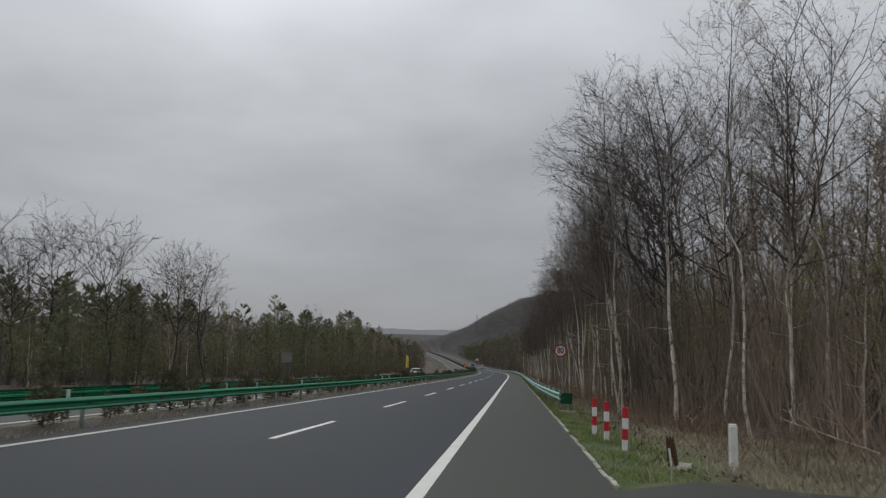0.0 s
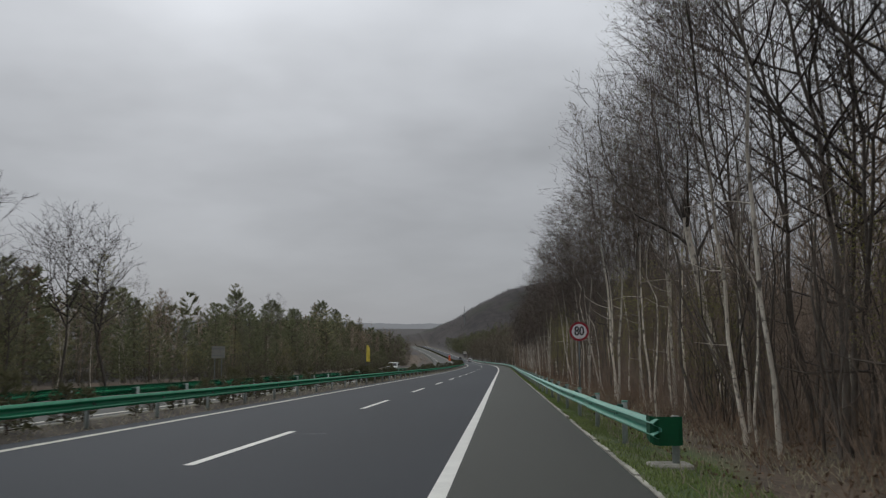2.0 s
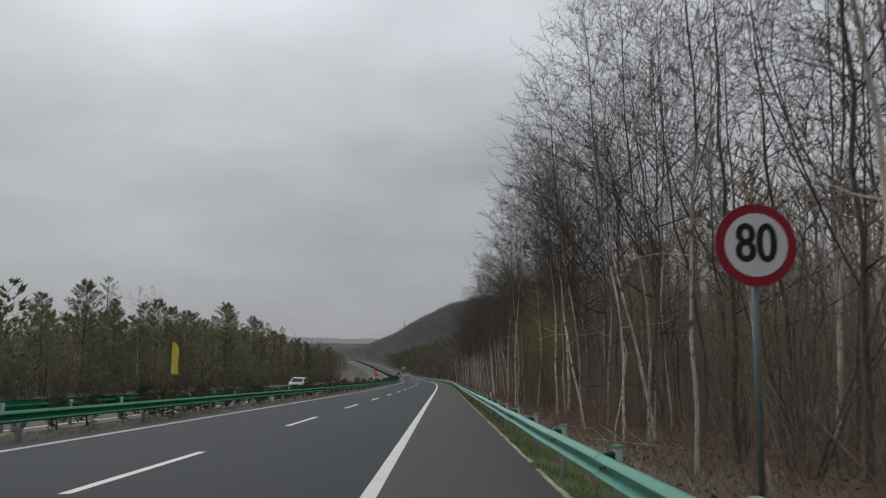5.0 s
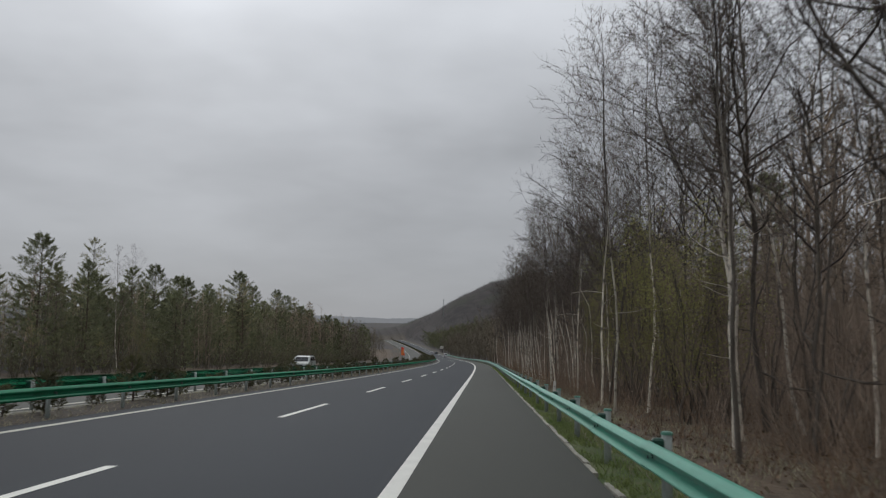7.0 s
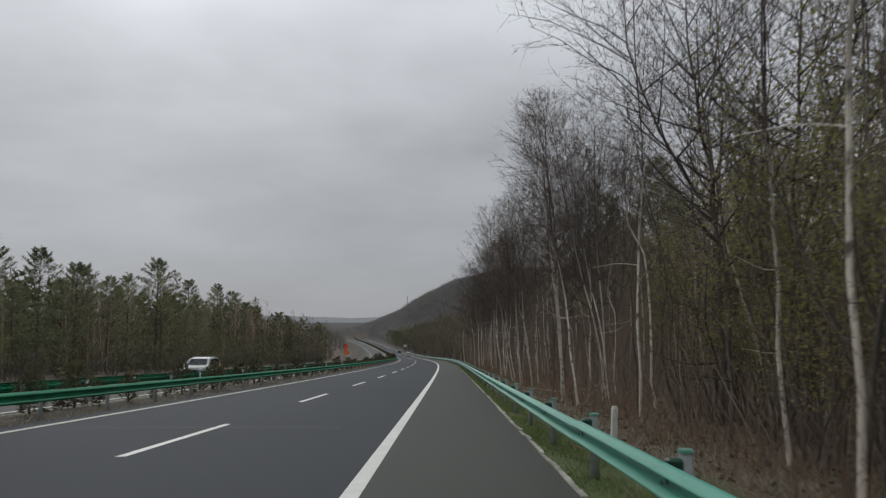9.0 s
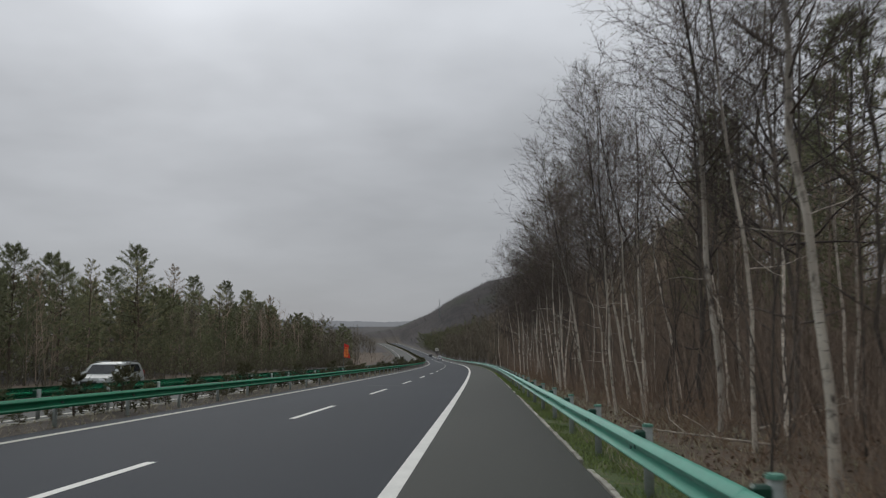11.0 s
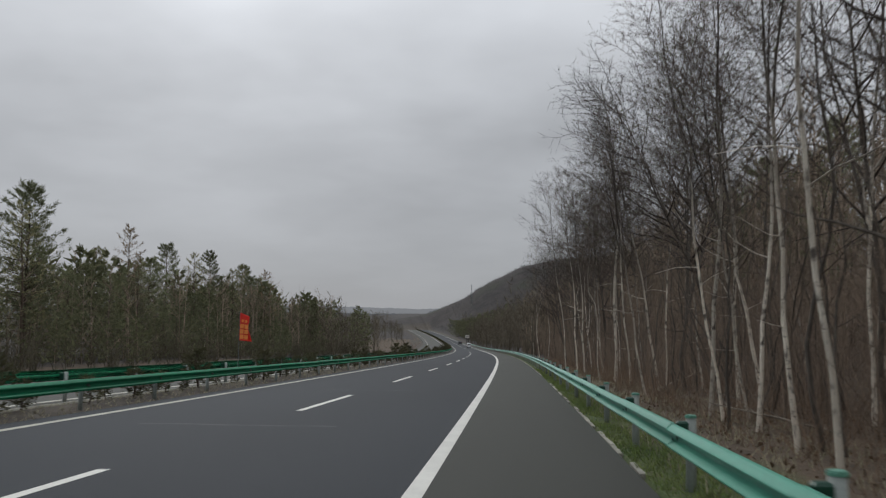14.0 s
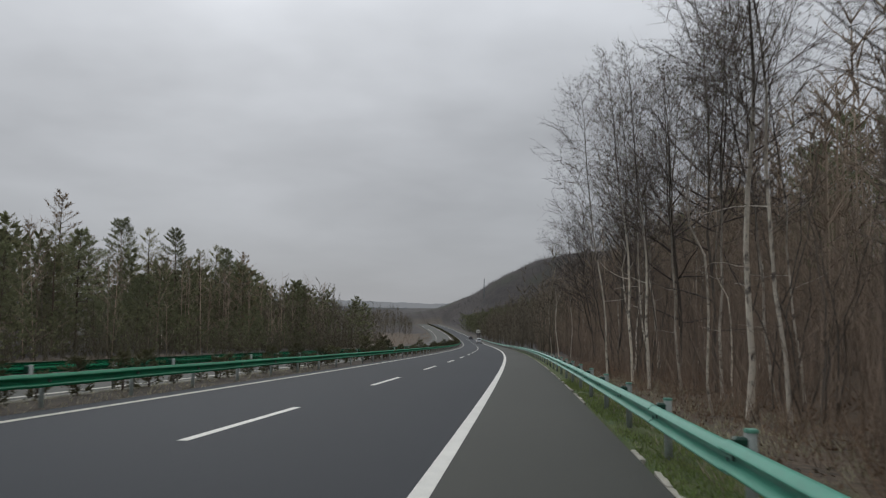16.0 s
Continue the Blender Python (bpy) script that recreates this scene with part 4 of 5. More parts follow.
def needles(at, size, rng, lift, wide, aim):
    """Thin single blades that follow the shoots they grow from."""
    n = len(at)
    d = rng.normal(size=(n, 3)) * 0.6 + aim
    d[:, 2] += lift
    d /= np.linalg.norm(d, axis=1)[:, None]
    e = np.cross(d, rng.normal(size=(n, 3)))
    e /= np.linalg.norm(e, axis=1)[:, None]
    s = (size * rng.uniform(0.6, 1.3, n))[:, None]
    v = np.stack([at - e * s * wide, at + e * s * wide, at + d * s], 1).reshape(-1, 3)
    return v, np.arange(3 * n).reshape(-1, 3)


def merge(items):
    vs, ts, n = [], [], 0
    for v, t in items:
        vs.append(v)
        ts.append(np.asarray(t) + n)
        n += len(v)
    return np.concatenate(vs), np.concatenate(ts)


def side_shoot(d, angle, sign, rng, up):
    """A direction that leaves d at an angle, to one side or the other, and bends to the light."""
    q = np.cross(d, rng.normal(0, 1, 3) + np.array([0.0, 0.0, 1.2]))
    q /= np.linalg.norm(q) + 1e-9
    e = math.cos(angle) * d + math.sin(angle) * sign * q
    e[2] += up
    return e / np.linalg.norm(e)


def bare_tree(seed, tall, r0, start, reach, rise, limbs, twigs, sprays, bend=0.5, fork=0.0, shape="oval", leaves=0, side=None, fine=0.007, leaf=0.06, thick=1.0, low=0, limbs_dark=True, trunk_sides=7, plain=False, buds=0):
    """A leafless tree: the trunk with its limbs, the twigs, and the young leaves, as arrays."""
    rng = np.random.default_rng(seed)
    n = 11
    tt = np.linspace(0, 1, n)
    drift = np.cumsum(rng.normal(0, bend * tall / 100, (n, 2)), 0)
    drift -= drift[0]
    pts = np.column_stack([drift, tt * tall])
    pts[0, 2] = -0.35
    rad = r0 * (1 - tt) ** 0.9 * 0.94 + 0.008
    rad[0] *= 1.3
    wood, dark_limbs = [tube_arrays(pts, rad, trunk_sides)], []
    stems = [(pts, rad, start, 1.0)]
    if fork:
        k = int(n * fork)
        ang = rng.uniform(0, 6.28)
        m = n - k
        q = np.linspace(0, 1, m)
        spread = tall * 0.15 * np.sin(q * 1.9)
        p2 = pts[k] + np.column_stack([np.cos(ang) * spread, np.sin(ang) * spread, q * (tall - pts[k, 2]) * 0.94]) + np.column_stack([np.cumsum(rng.normal(0, 0.06, (m, 2)), 0), np.zeros(m)])
        r2 = rad[k] * 0.75 * (1 - q) ** 0.95 + 0.008
        wood.append(tube_arrays(p2, r2, 6))
        stems.append((p2, r2, 0.12, 0.75))
    cb, ct, cr, ends = [], [], [], []
    for pts_s, rad_s, st, share in stems:
        nl = int(limbs * share)
        az = rng.uniform(0, 6.28)
        for i in range(nl):
            az += 2.4 + rng.normal(0, 0.35)
            dead = i < low and pts_s is pts      # a few short dead branches below the crown
            t = st * rng.uniform(0.45, 0.98) if dead else st + (0.985 - st) * ((i + rng.uniform(0, 1)) / nl) ** 0.92
            f = t * (len(pts_s) - 1)
            k = min(int(f), len(pts_s) - 2)
            p = pts_s[k] + (pts_s[k + 1] - pts_s[k]) * (f - k)
            rr = max(0.009, np.interp(t, np.linspace(0, 1, len(rad_s)), rad_s) * 0.46)
            c = max(0.0, (t - st) / (1 - st))
            env = {"oval": 0.30 + 0.75 * math.sin(math.pi * min(1, 0.20 + 0.78 * c)) ** 0.8, "spread": 0.45 + 0.7 * math.sin(math.pi * (0.15 + 0.72 * c)), "spire": 1.05 - 0.8 * c}[shape]
            length = reach * env * rng.uniform(0.7, 1.25)
            up = radians(rise + 18 * c + rng.normal(0, 8))
            if dead:
                length, up = reach * rng.uniform(0.35, 0.8), radians(rng.uniform(-8, 30))
            if side is not None and rng.random() < 0.33:
                az = side + rng.normal(0, 0.7)
            d = np.array([math.cos(az) * math.cos(up), math.sin(az) * math.cos(up), math.sin(up)])
            lp = [p]
            for _ in range(4):      # limbs sweep upwards
                d = d + rng.normal(0, 0.14, 3) + np.array([0, 0, 0.02 if dead else 0.065])
                d /= np.linalg.norm(d)
                lp.append(lp[-1] + d * length / 4)
            lp = np.array(lp)
            lr = np.linspace(min(rr, 0.007 + 0.0085 * length) * thick, 0.0045 * thick, 5)
            tube = merge([cones(lp[:-1], lp[1:] + (lp[1:] - lp[:-1]) * 0.25, lr[:-1])]) if plain else tube_arrays(lp, lr, 3)
            (wood if dead or not limbs_dark else dark_limbs).append(tube)
            sign = 1
            for j in range(2 if dead else twigs):
                sign = -sign
                q = 0.2 + 0.8 * (j + rng.uniform(0, 1)) / twigs
                g = min(q, 0.999) * 4
                k2 = int(g)
                seg = lp[k2 + 1] - lp[k2]
                bpt = lp[k2] + seg * (g - k2)
                d2 = side_shoot(seg / (np.linalg.norm(seg) + 1e-9), radians(rng.uniform(32, 64)), sign, rng, 0.10)
                tl = length * 0.50 * (1.12 - 0.62 * q) * rng.uniform(0.6, 1.25) + 0.15
                mid = bpt + d2 * tl * 0.5
                d2b = d2 + rng.normal(0, 0.24, 3) + np.array([0, 0, 0.12])
                end = mid + d2b / np.linalg.norm(d2b) * tl * 0.5
                cb += [bpt, mid]
                ct += [mid + (mid - bpt) * 0.15, end]
                cr += [fine * 1.5, fine * 1.15]
                s3 = 1
                for h in range(1 if dead else sprays):
                    s3 = -s3
                    w = 0.15 + 0.85 * (h + rng.uniform(0, 1)) / sprays
                    bb = bpt + (mid - bpt) * w * 2 if w < 0.5 else mid + (end - mid) * (w - 0.5) * 2
                    d3 = side_shoot(d2, radians(rng.uniform(30, 66)), s3, rng, 0.10)
                    e3 = bb + d3 * (0.16 + tl * (0.55 - 0.25 * w) * rng.uniform(0.6, 1.2))
                    cb.append(bb)
                    ct.append(e3)
                    cr.append(fine * rng.uniform(0.65, 0.95))
                    ends.append(e3)
                    ends.append(bb + (e3 - bb) * 0.55)
    crown = dark_limbs + ([cones(cb, ct, cr)] if cb else [])
    if buds:      # swollen buds and catkins at the twig ends
        e = np.array(ends)
        crown.append(flakes(e[rng.integers(0, len(e), buds)] + rng.normal(0, 0.03, (buds, 3)), 0.05, rng, 0.2, 0.26))
    green = None
    if leaves and ends:
        e = np.array(ends)
        pick = rng.integers(0, len(e), leaves)
        green = flakes(e[pick] + rng.normal(0, 0.04, (leaves, 3)), leaf, rng)
    return merge(wood), merge(crown), green


def conifer(seed, tall, r0, reach, limbs, tufts, start=0.22, size=0.34, ragged=0.3, needle=0.13):
    """A pine: whorls of upturned branches, each a fan of side shoots set with needles."""
    rng = np.random.default_rng(seed)
    tt = np.linspace(0, 1, 8)
    pts = np.column_stack([np.cumsum(rng.normal(0, 0.05, (8, 2)), 0), tt * tall])
    pts[0, 2] = -0.4
    wood = [tube_arrays(pts, r0 * (1 - tt) + 0.012, 7)]
    at, aim = [], []
    az = 0
    heavy = rng.uniform(0, 6.28)
    for i in range(limbs):
        az += 2.4 + rng.normal(0, 0.3)
        c = (i + rng.uniform(0, 1)) / limbs
        z = start + (0.99 - start) * c ** 0.94
        length = reach * (1.02 - c) ** 0.55 * (0.66 + 0.34 * min(1, 3.2 * c)) * rng.uniform(1 - ragged, 1 + 0.6 * ragged) * (1 + 0.14 * math.cos(az - heavy)) + 0.12
        p = np.array([np.interp(z, tt, pts[:, 0]), np.interp(z, tt, pts[:, 1]), z * tall])
        up = radians(rng.normal(4, 8) + 34 * c ** 1.5)
        d = np.array([math.cos(az) * math.cos(up), math.sin(az) * math.cos(up), math.sin(up)])
        across = np.array([-math.sin(az), math.cos(az), 0.0])
        wood.append(cones([p], [p + d * length + [0, 0, 0.10 * length]], 0.012 + 0.009 * length))
        q = rng.uniform(0.22, 1.0, tufts) ** 0.75
        w = rng.normal(0, 0.20, tufts) * length * (1.15 - q)
        at.append(p + d * (q * length)[:, None] + across * w[:, None] + np.column_stack([np.zeros(tufts), np.zeros(tufts), 0.10 * length * q ** 2 + rng.normal(0, 0.035 * length, tufts)]))
        aim.append(d[None] * 0.8 + across * np.sign(w)[:, None] * 0.5 + np.array([0, 0, 0.35]))
    at, aim = np.concatenate(at), np.concatenate(aim)
    a, b = needles(at, size, rng, 0.10, needle, aim), needles(at + rng.normal(0, 0.07, at.shape), size * 0.85, rng, 0.3, needle, aim)
    return merge(wood), merge([a, b])


def plant(name, arrays, mats, label, category, group, mesh_names=("trunk", "crown", "young_leaves")):
    """Top-level tree with its parts at the origin, from which copies are made."""
    t = thing(name, Matrix.Identity(4), label, category, group)
    for (nm, arr, mat) in zip(mesh_names, arrays, mats):
        if arr is not None:
            child(nm, mesh_of(nm, arr[0], arr[1], mat, smooth=(nm == "trunk")), t)
    return t


RIGHT = math.pi          # towards the road for trees on its right
proto = {k: [] for k in ("white", "backpine", "birch", "dark", "pole", "conifer", "tall", "larch", "thin", "dusk")}
for i in range(6):
    a = bare_tree(100 + i, 14.5, (0.044, 0.060, 0.088)[i % 3], 0.36, 2.7, 34, 34, 7, 5, bend=0.5, fork=(0, 0, 0, 0, 0.5, 0)[i], shape="oval", leaves=(250, 450, 800, 250, 900, 500)[i], side=RIGHT, fine=0.0072, leaf=0.045, low=2, buds=400)
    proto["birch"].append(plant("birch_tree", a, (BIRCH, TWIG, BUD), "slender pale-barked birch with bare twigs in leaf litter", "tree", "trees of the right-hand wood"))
for i in range(6):
    a = bare_tree(200 + i, 14.0, 0.062 + 0.012 * (i % 3), 0.27, 3.1, 30, 20, 7, 5, bend=0.8, fork=(0.3, 0.22, 0.45)[i % 3], shape="spread", leaves=(200, 900, 400)[i % 3], side=RIGHT, fine=0.0075, leaf=0.05, low=2, thick=1.9, buds=700)
    proto["dark"].append(plant("broadleaf_tree", a, (GREY_BARK, TWIG_DARK, BUD), "dark-barked bare broadleaf tree with spreading twigs", "tree", "trees of the right-hand wood"))
for i in range(4):
    a = bare_tree(150 + i, 14.5, 0.042 + 0.007 * i, 0.36, 2.6, 34, 24, 4, 3, bend=0.6, fork=(0, 0.45)[i % 2], shape="oval", leaves=(0, 150)[i % 2], fine=0.0105, plain=True, trunk_sides=5)
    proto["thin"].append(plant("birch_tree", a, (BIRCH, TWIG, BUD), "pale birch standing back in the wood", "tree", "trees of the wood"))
    a = bare_tree(250 + i, 14.0, 0.050 + 0.008 * i, 0.25, 3.1, 36, 20, 5, 3, bend=0.8, fork=(0.35, 0)[i % 2], shape="spread", leaves=(0, 150)[i % 2], fine=0.0105, plain=True, trunk_sides=5, thick=1.4)
    proto["dusk"].append(plant("broadleaf_tree", a, (GREY_BARK, TWIG, BUD), "dark bare tree standing back in the wood", "tree", "trees of the wood"))
for i in range(5):
    a = bare_tree(300 + i, 9.5, 0.034 + 0.006 * i, 0.30, 1.3, 44, 16, 4, 3, bend=1.2, shape="oval", trunk_sides=5, fine=0.006)
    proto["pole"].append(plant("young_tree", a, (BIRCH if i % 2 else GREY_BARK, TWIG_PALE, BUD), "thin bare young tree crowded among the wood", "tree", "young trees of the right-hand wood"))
for i in range(5):
    a = conifer(400 + i, 13.5, 0.15, (3.7, 4.0, 3.4, 3.9, 3.6)[i], 80, 36, (0.14, 0.34, 0.22, 0.40, 0.12)[i], 0.36, (0.22, 0.3, 0.25, 0.32, 0.2)[i], 0.10)
    proto["conifer"].append(plant("pine_tree", a, (PINE_BARK, NEEDLE), "dark green pine at the edge of the wood", "tree", "conifers of the left-hand wood"))
for i in range(4):
    a = conifer(430 + i, 13.5, 0.15, (3.7, 4.0, 3.5, 3.9)[i], 60, 20, (0.1, 0.25, 0.15, 0.3)[i], 0.5, 0.25, 0.12)
    proto["backpine"].append(plant("pine_tree", a, (PINE_BARK, NEEDLE), "dark green pine deeper in the wood", "tree", "conifers of the left-hand wood"))
for i in range(3):
    a = conifer(450 + i, 13.5, 0.13, 3.0 + 0.2 * i, 64, 26, 0.16, 0.30, 0.35, 0.075)
    proto["larch"].append(plant("larch_tree", a, (PINE_BARK, LARCH if i else LARCH_BROWN), "larch with thin pale green spring needles", "tree", "conifers of the left-hand wood"))
for i in range(4):
    a = bare_tree(500 + i, 15.0, 0.15, 0.42, 5.2, 30, 20, 6, 4, bend=1.2, fork=(0.32, 0.42)[i % 2], shape="spread", fine=0.021, thick=2.2)
    proto["tall"].append(plant("bare_tree", a, (DARK_BARK, TWIG_DARK), "tall bare tree with forked crown above the wood", "tree", "bare trees of the left-hand wood"))
for i in range(3):
    a = bare_tree(560 + i, 10.0, 0.085, 0.22, 2.2, 48, 14, 3, 1, bend=1.6, fork=(0.25, 0.18, 0.3)[i], shape="spread", fine=0.013, limbs_dark=False)
    proto["white"].append(plant("birch_tree", a, (BIRCH_PLAIN, TWIG_WHITE), "white forked birch in front of the dark pines", "tree", "white birches of the left-hand wood"))
used = set()
pick = random.Random(11)


def tree(kind, s, u, scale=1.0, lean=(0.0, 0.0), turn=None, which=None):
    """Stands one tree; the first of each form takes the original, the rest are copies."""
    i = pick.randrange(len(proto[kind])) if which is None else which
    b = float(ground_height(s, u))
    m = stand(s, u, b - 0.02, pick.uniform(-35, 35) if turn is None else turn, scale, lean=lean)
    key = (kind, i)
    if key not in used:
        used.add(key)
        proto[kind][i].matrix_world = m
        return proto[kind][i]
    return copy_thing(proto[kind][i], m)


# birches that stand out in the right-hand wood: along the road, off the edge line, lean towards the road, girth
STANDOUT = [(21.3, 5.5, -4, 0), (24, 5.7, -8.5, 1), (27, 6.6, -2, 0), (32.4, 7.6, -4, 0), (37.2, 6.9, -3, 1), (39, 6.1, -5, 1),
            (43, 5.6, -6, 1), (44.5, 7.6, -3.6, 1), (46.6, 6, -4, 1), (61, 5.9, -3.8, 0), (65, 5.5, -11.8, 0), (66.9, 5.7, -4, 0), (75.5, 6, -2.6, 1),
            (77, 6.6, -3, 1), (79, 7, 0, 2), (84.5, 5, -0.6, 0), (89.5, 5.3, 0, 0), (93.8, 6.3, -4, 1), (112.5, 5.3, -3.2, 2), (117.5, 5.9, -2.2, 0),
            (121, 7.7, 1.6, 1), (121.8, 6.5, -4.5, 2), (125.2, 5.4, -7.7, 0), (127.5, 5, -4.4, 1), (130.5, 5.9, -7, 2), (132.2, 5.5, -7, 1),
            (135.2, 5.1, -10.6, 1), (139.2, 5.6, -11, 1), (145.4, 5, -4, 0), (148.8, 5.6, -4, 1), (153.8, 5.6, -8.6, 0), (153.9, 6.2, -9.3, 1),
            (157.5, 7.5, -8, 2), (164, 5.5, -10.5, 1), (167.2, 6.5, -10.5, 1), (167.5, 8.2, -6.6, 1), (174.9, 6.5, -4.9, 0), (175.8, 5.9, -1.5, 2),
            (180.5, 8.6, -7.5, 0), (182.2, 8.3, -6, 1), (187.5, 5.5, -3, 1), (187.9, 6.7, -4.7, 1), (190.4, 5.3, -4, 1), (197.8, 5.1, -4, 0), (200.8, 8, -4, 2),
            (107.3, 6.0, -9.8, 0), (108.2, 5.2, -8.3, 1), (109.2, 6.4, -7.3, 0), (33.3, 6.4, 0, 0), (34.9, 6.3, -1.9, 1), (40.6, 6.6, -4.5, 0), (47.9, 6.8, -1.4, 0), (159.1, 7.3, -1.9, 1), (182.1, 6.8, -1.1, 1), (197.0, 6.9, -5.9, 0), (128.6, 9.1, -4.2, 1)]
taken = []


def right_height(s):
    return float(np.interp(s, [4, 9, 14, 19, 26, 45, 60, 75, 95, 120, 140, 175, 200, 230], [0.64, 0.74, 0.95, 0.97, 0.92, 0.95, 0.87, 0.86, 0.87, 0.90, 0.96, 0.98, 0.98, 1.0]))


for i, (s, u, tip, girth) in enumerate(STANDOUT):
    tree("birch", s, u, pick.uniform(0.94, 1.06) * right_height(s) * (0.82 if tip < -6.5 else 1.0), (pick.uniform(-2, 2), tip * (0.9 if tip < -6.5 else 1.0)), pick.uniform(-20, 20), girth + 3 * (i % 2))
    taken.append((s, u))


def broken_birch(s, u):
    """A leaning birch whose top has snapped off; one long limb still reaches over the road."""
    rng = np.random.default_rng(77)
    n = 9
    t = np.linspace(0, 1, n)
    pts = np.column_stack([np.cumsum(rng.normal(0, 0.025, (n, 2)), 0), t * 6.3 - 0.3])
    tube = tube_arrays(pts, 0.122 - 0.04 * t, 10)
    limbs, tips = [], []
    for z, length, az, up in ((5.1, 2.7, math.pi - 0.5, 58), (4.6, 2.6, 0.5, 34), (5.6, 3.0, -1.3, 55), (5.7, 3.4, 1.9, 52)):
        d = np.array([math.cos(az) * math.cos(radians(up)), math.sin(az) * math.cos(radians(up)), math.sin(radians(up))])
        p = [np.array([pts[7, 0], pts[7, 1], z])]
        for _ in range(5):
            d = d + rng.normal(0, 0.11, 3) + np.array([0, 0, 0.05])
            d /= np.linalg.norm(d)
            p.append(p[-1] + d * length / 5)
        limbs.append(tube_arrays(p, np.linspace(0.055, 0.012, 6), 6))
        for k in range(26):
            f = rng.uniform(0.6, 4.99)
            a = p[int(f)] + (p[int(f) + 1] - p[int(f)]) * (f % 1)
            e = d + rng.normal(0, 0.5, 3) + np.array([0, 0, 0.15])
            b = a + e * rng.uniform(0.3, 1.1)
            tips.append((a, b))
            for _ in range(4):
                q = a + (b - a) * rng.uniform(0.2, 1)
                tips.append((q, q + (e + rng.normal(0, 0.6, 3)) * rng.uniform(0.2, 0.55)))
    top = []
    for k in range(7):      # splinters round the break
        a = k * 0.9
        b0 = pts[-1] + np.array([0.07 * math.cos(a), 0.07 * math.sin(a), -0.08])
        top.append(tube_arrays([b0, b0 + [0, 0, 0.15], b0 + [0.01 * k - 0.03, 0.01, rng.uniform(0.25, 0.8)]], [0.045, 0.035, 0.006], 5))
    ob = thing("birch_tree", stand(s, u, float(ground_height(s, u)), 0, lean=(0, -9.8)), "leaning pale birch with a snapped dark top", "tree", "trees of the right-hand wood")
    child("trunk", mesh_of("trunk", *tube, BIRCH, smooth=True), ob)
    child("broken_top", mesh_of("broken_top", *merge(top), DARK_BARK), ob, label="dark splintered break")
    for v, f in limbs:
        child("limb", mesh_of("limb", v, f, DARK_BARK), ob)
    child("crown", mesh_of("crown", *cones([a for a, b in tips], [b for a, b in tips], 0.007), TWIG), ob)


broken_birch(30.2, 6.9)
for s, u in ((10.0, 8.6), (13.4, 7.6), (17.4, 6.9), (20.2, 7.8), (22.6, 7.1), (25.0, 8.2), (15.2, 10.4), (50.5, 7.4), (52.0, 9.2), (54.5, 6.8), (56.0, 8.6), (58.2, 7.2), (60.4, 9.0), (62.8, 7.6)):
    tree("birch" if s < 19 else "dark" if s < 30 else "dusk", s, u, pick.uniform(0.95, 1.05) * right_height(s), (pick.uniform(-3, 3), pick.uniform(-5, 2)))
    taken.append((s, u))
taken.append((30.2, 6.9))
s = -6.0
while s < 262:
    for row, (u0, u1) in enumerate(((5.2, 7.2), (7.2, 10.0), (10.0, 14.0))):
        if pick.random() < (0.38, 0.50, 0.56)[row] * float(np.interp(s, [24, 32, 46, 54, 76, 84, 112, 128, 138, 205, 225], [0.85, 0.75, 0.85, 1.3, 1.25, 1.1, 1.05, 0.85, 0.62, 0.62, 0.85])):
            ss, uu = s + pick.uniform(-0.9, 0.9), pick.uniform(u0, u1)
            uu += float(np.interp(ss, [160, 180], [0, 0.7]))
            if ss < 14:
                uu += 2.6
            if ss < 0 and uu < 10:
                continue
            if any((ss - a) ** 2 + (uu - c) ** 2 < 0.9 for a, c in taken):
                continue
            taken.append((ss, uu))
            r = pick.random()
            kind = "birch" if r < 0.55 else ("dark" if r < 0.84 else "pole")
            if kind == "dark" and uu < 6.3:
                uu += 1.2
            if row or ss > 250:
                kind = {"birch": "thin", "dark": "dusk"}.get(kind, kind)
            tree(kind, ss, uu, pick.uniform(0.86, 1.08) * right_height(ss) * (1.05 if row == 2 else 1.0), (pick.uniform(-4, 4), pick.uniform(-3, 3)), which=(pick.choice((0, 1, 3, 4)) if kind == "birch" else None))
    s += 2.0
for i in range(85):
    ss, uu = pick.uniform(6, 210), pick.uniform(5.0, 10.0)
    if any((ss - a) ** 2 + (uu - c) ** 2 < 0.35 for a, c in taken):
        continue
    taken.append((ss, uu))
    tree("pole", ss, uu, pick.uniform(0.55, 1.1), (pick.uniform(-6, 6), pick.uniform(-9, 5)))
thickets = []
for i in range(4):      # many stems from one root
    rng_t = np.random.default_rng(800 + i)
    wood_t, twig_t = [], []
    for j in range(5):
        a, c, _ = bare_tree(820 + 10 * i + j, rng_t.uniform(4.5, 8.5), 0.03, 0.12, 1.3, 46, 8, 3, 2, bend=1.4, shape="oval", fine=0.008, trunk_sides=4)
        lean = rng_t.normal(0, 0.16, 2)
        off = rng_t.normal(0, 0.28, 2)
        for arr, keep in ((a, wood_t), (c, twig_t)):
            v = arr[0].copy()
            v[:, :2] += off + v[:, 2:3] * lean
            keep.append((v, arr[1]))
    green_t = None
    if i > 1:
        tips = merge(twig_t)[0][3::4]
        keep = tips[rng_t.integers(0, len(tips), 1900)]
        green_t = flakes(keep + rng_t.normal(0, 0.16, keep.shape), 0.082, rng_t)
    thickets.append((*wood_t, merge(twig_t), green_t))
proto["thicket"] = [plant("bush", a, (GREY_BARK,) * 5 + (TWIG_PALE, OLIVE), "tall many-stemmed bush, " + ("leafless" if i < 2 else "in young olive leaf") + ", at the wood's edge", "bush", "bushes of the right-hand wood", ("stem",) * 5 + ("crown", "young_leaves")) for i, a in enumerate(thickets)]
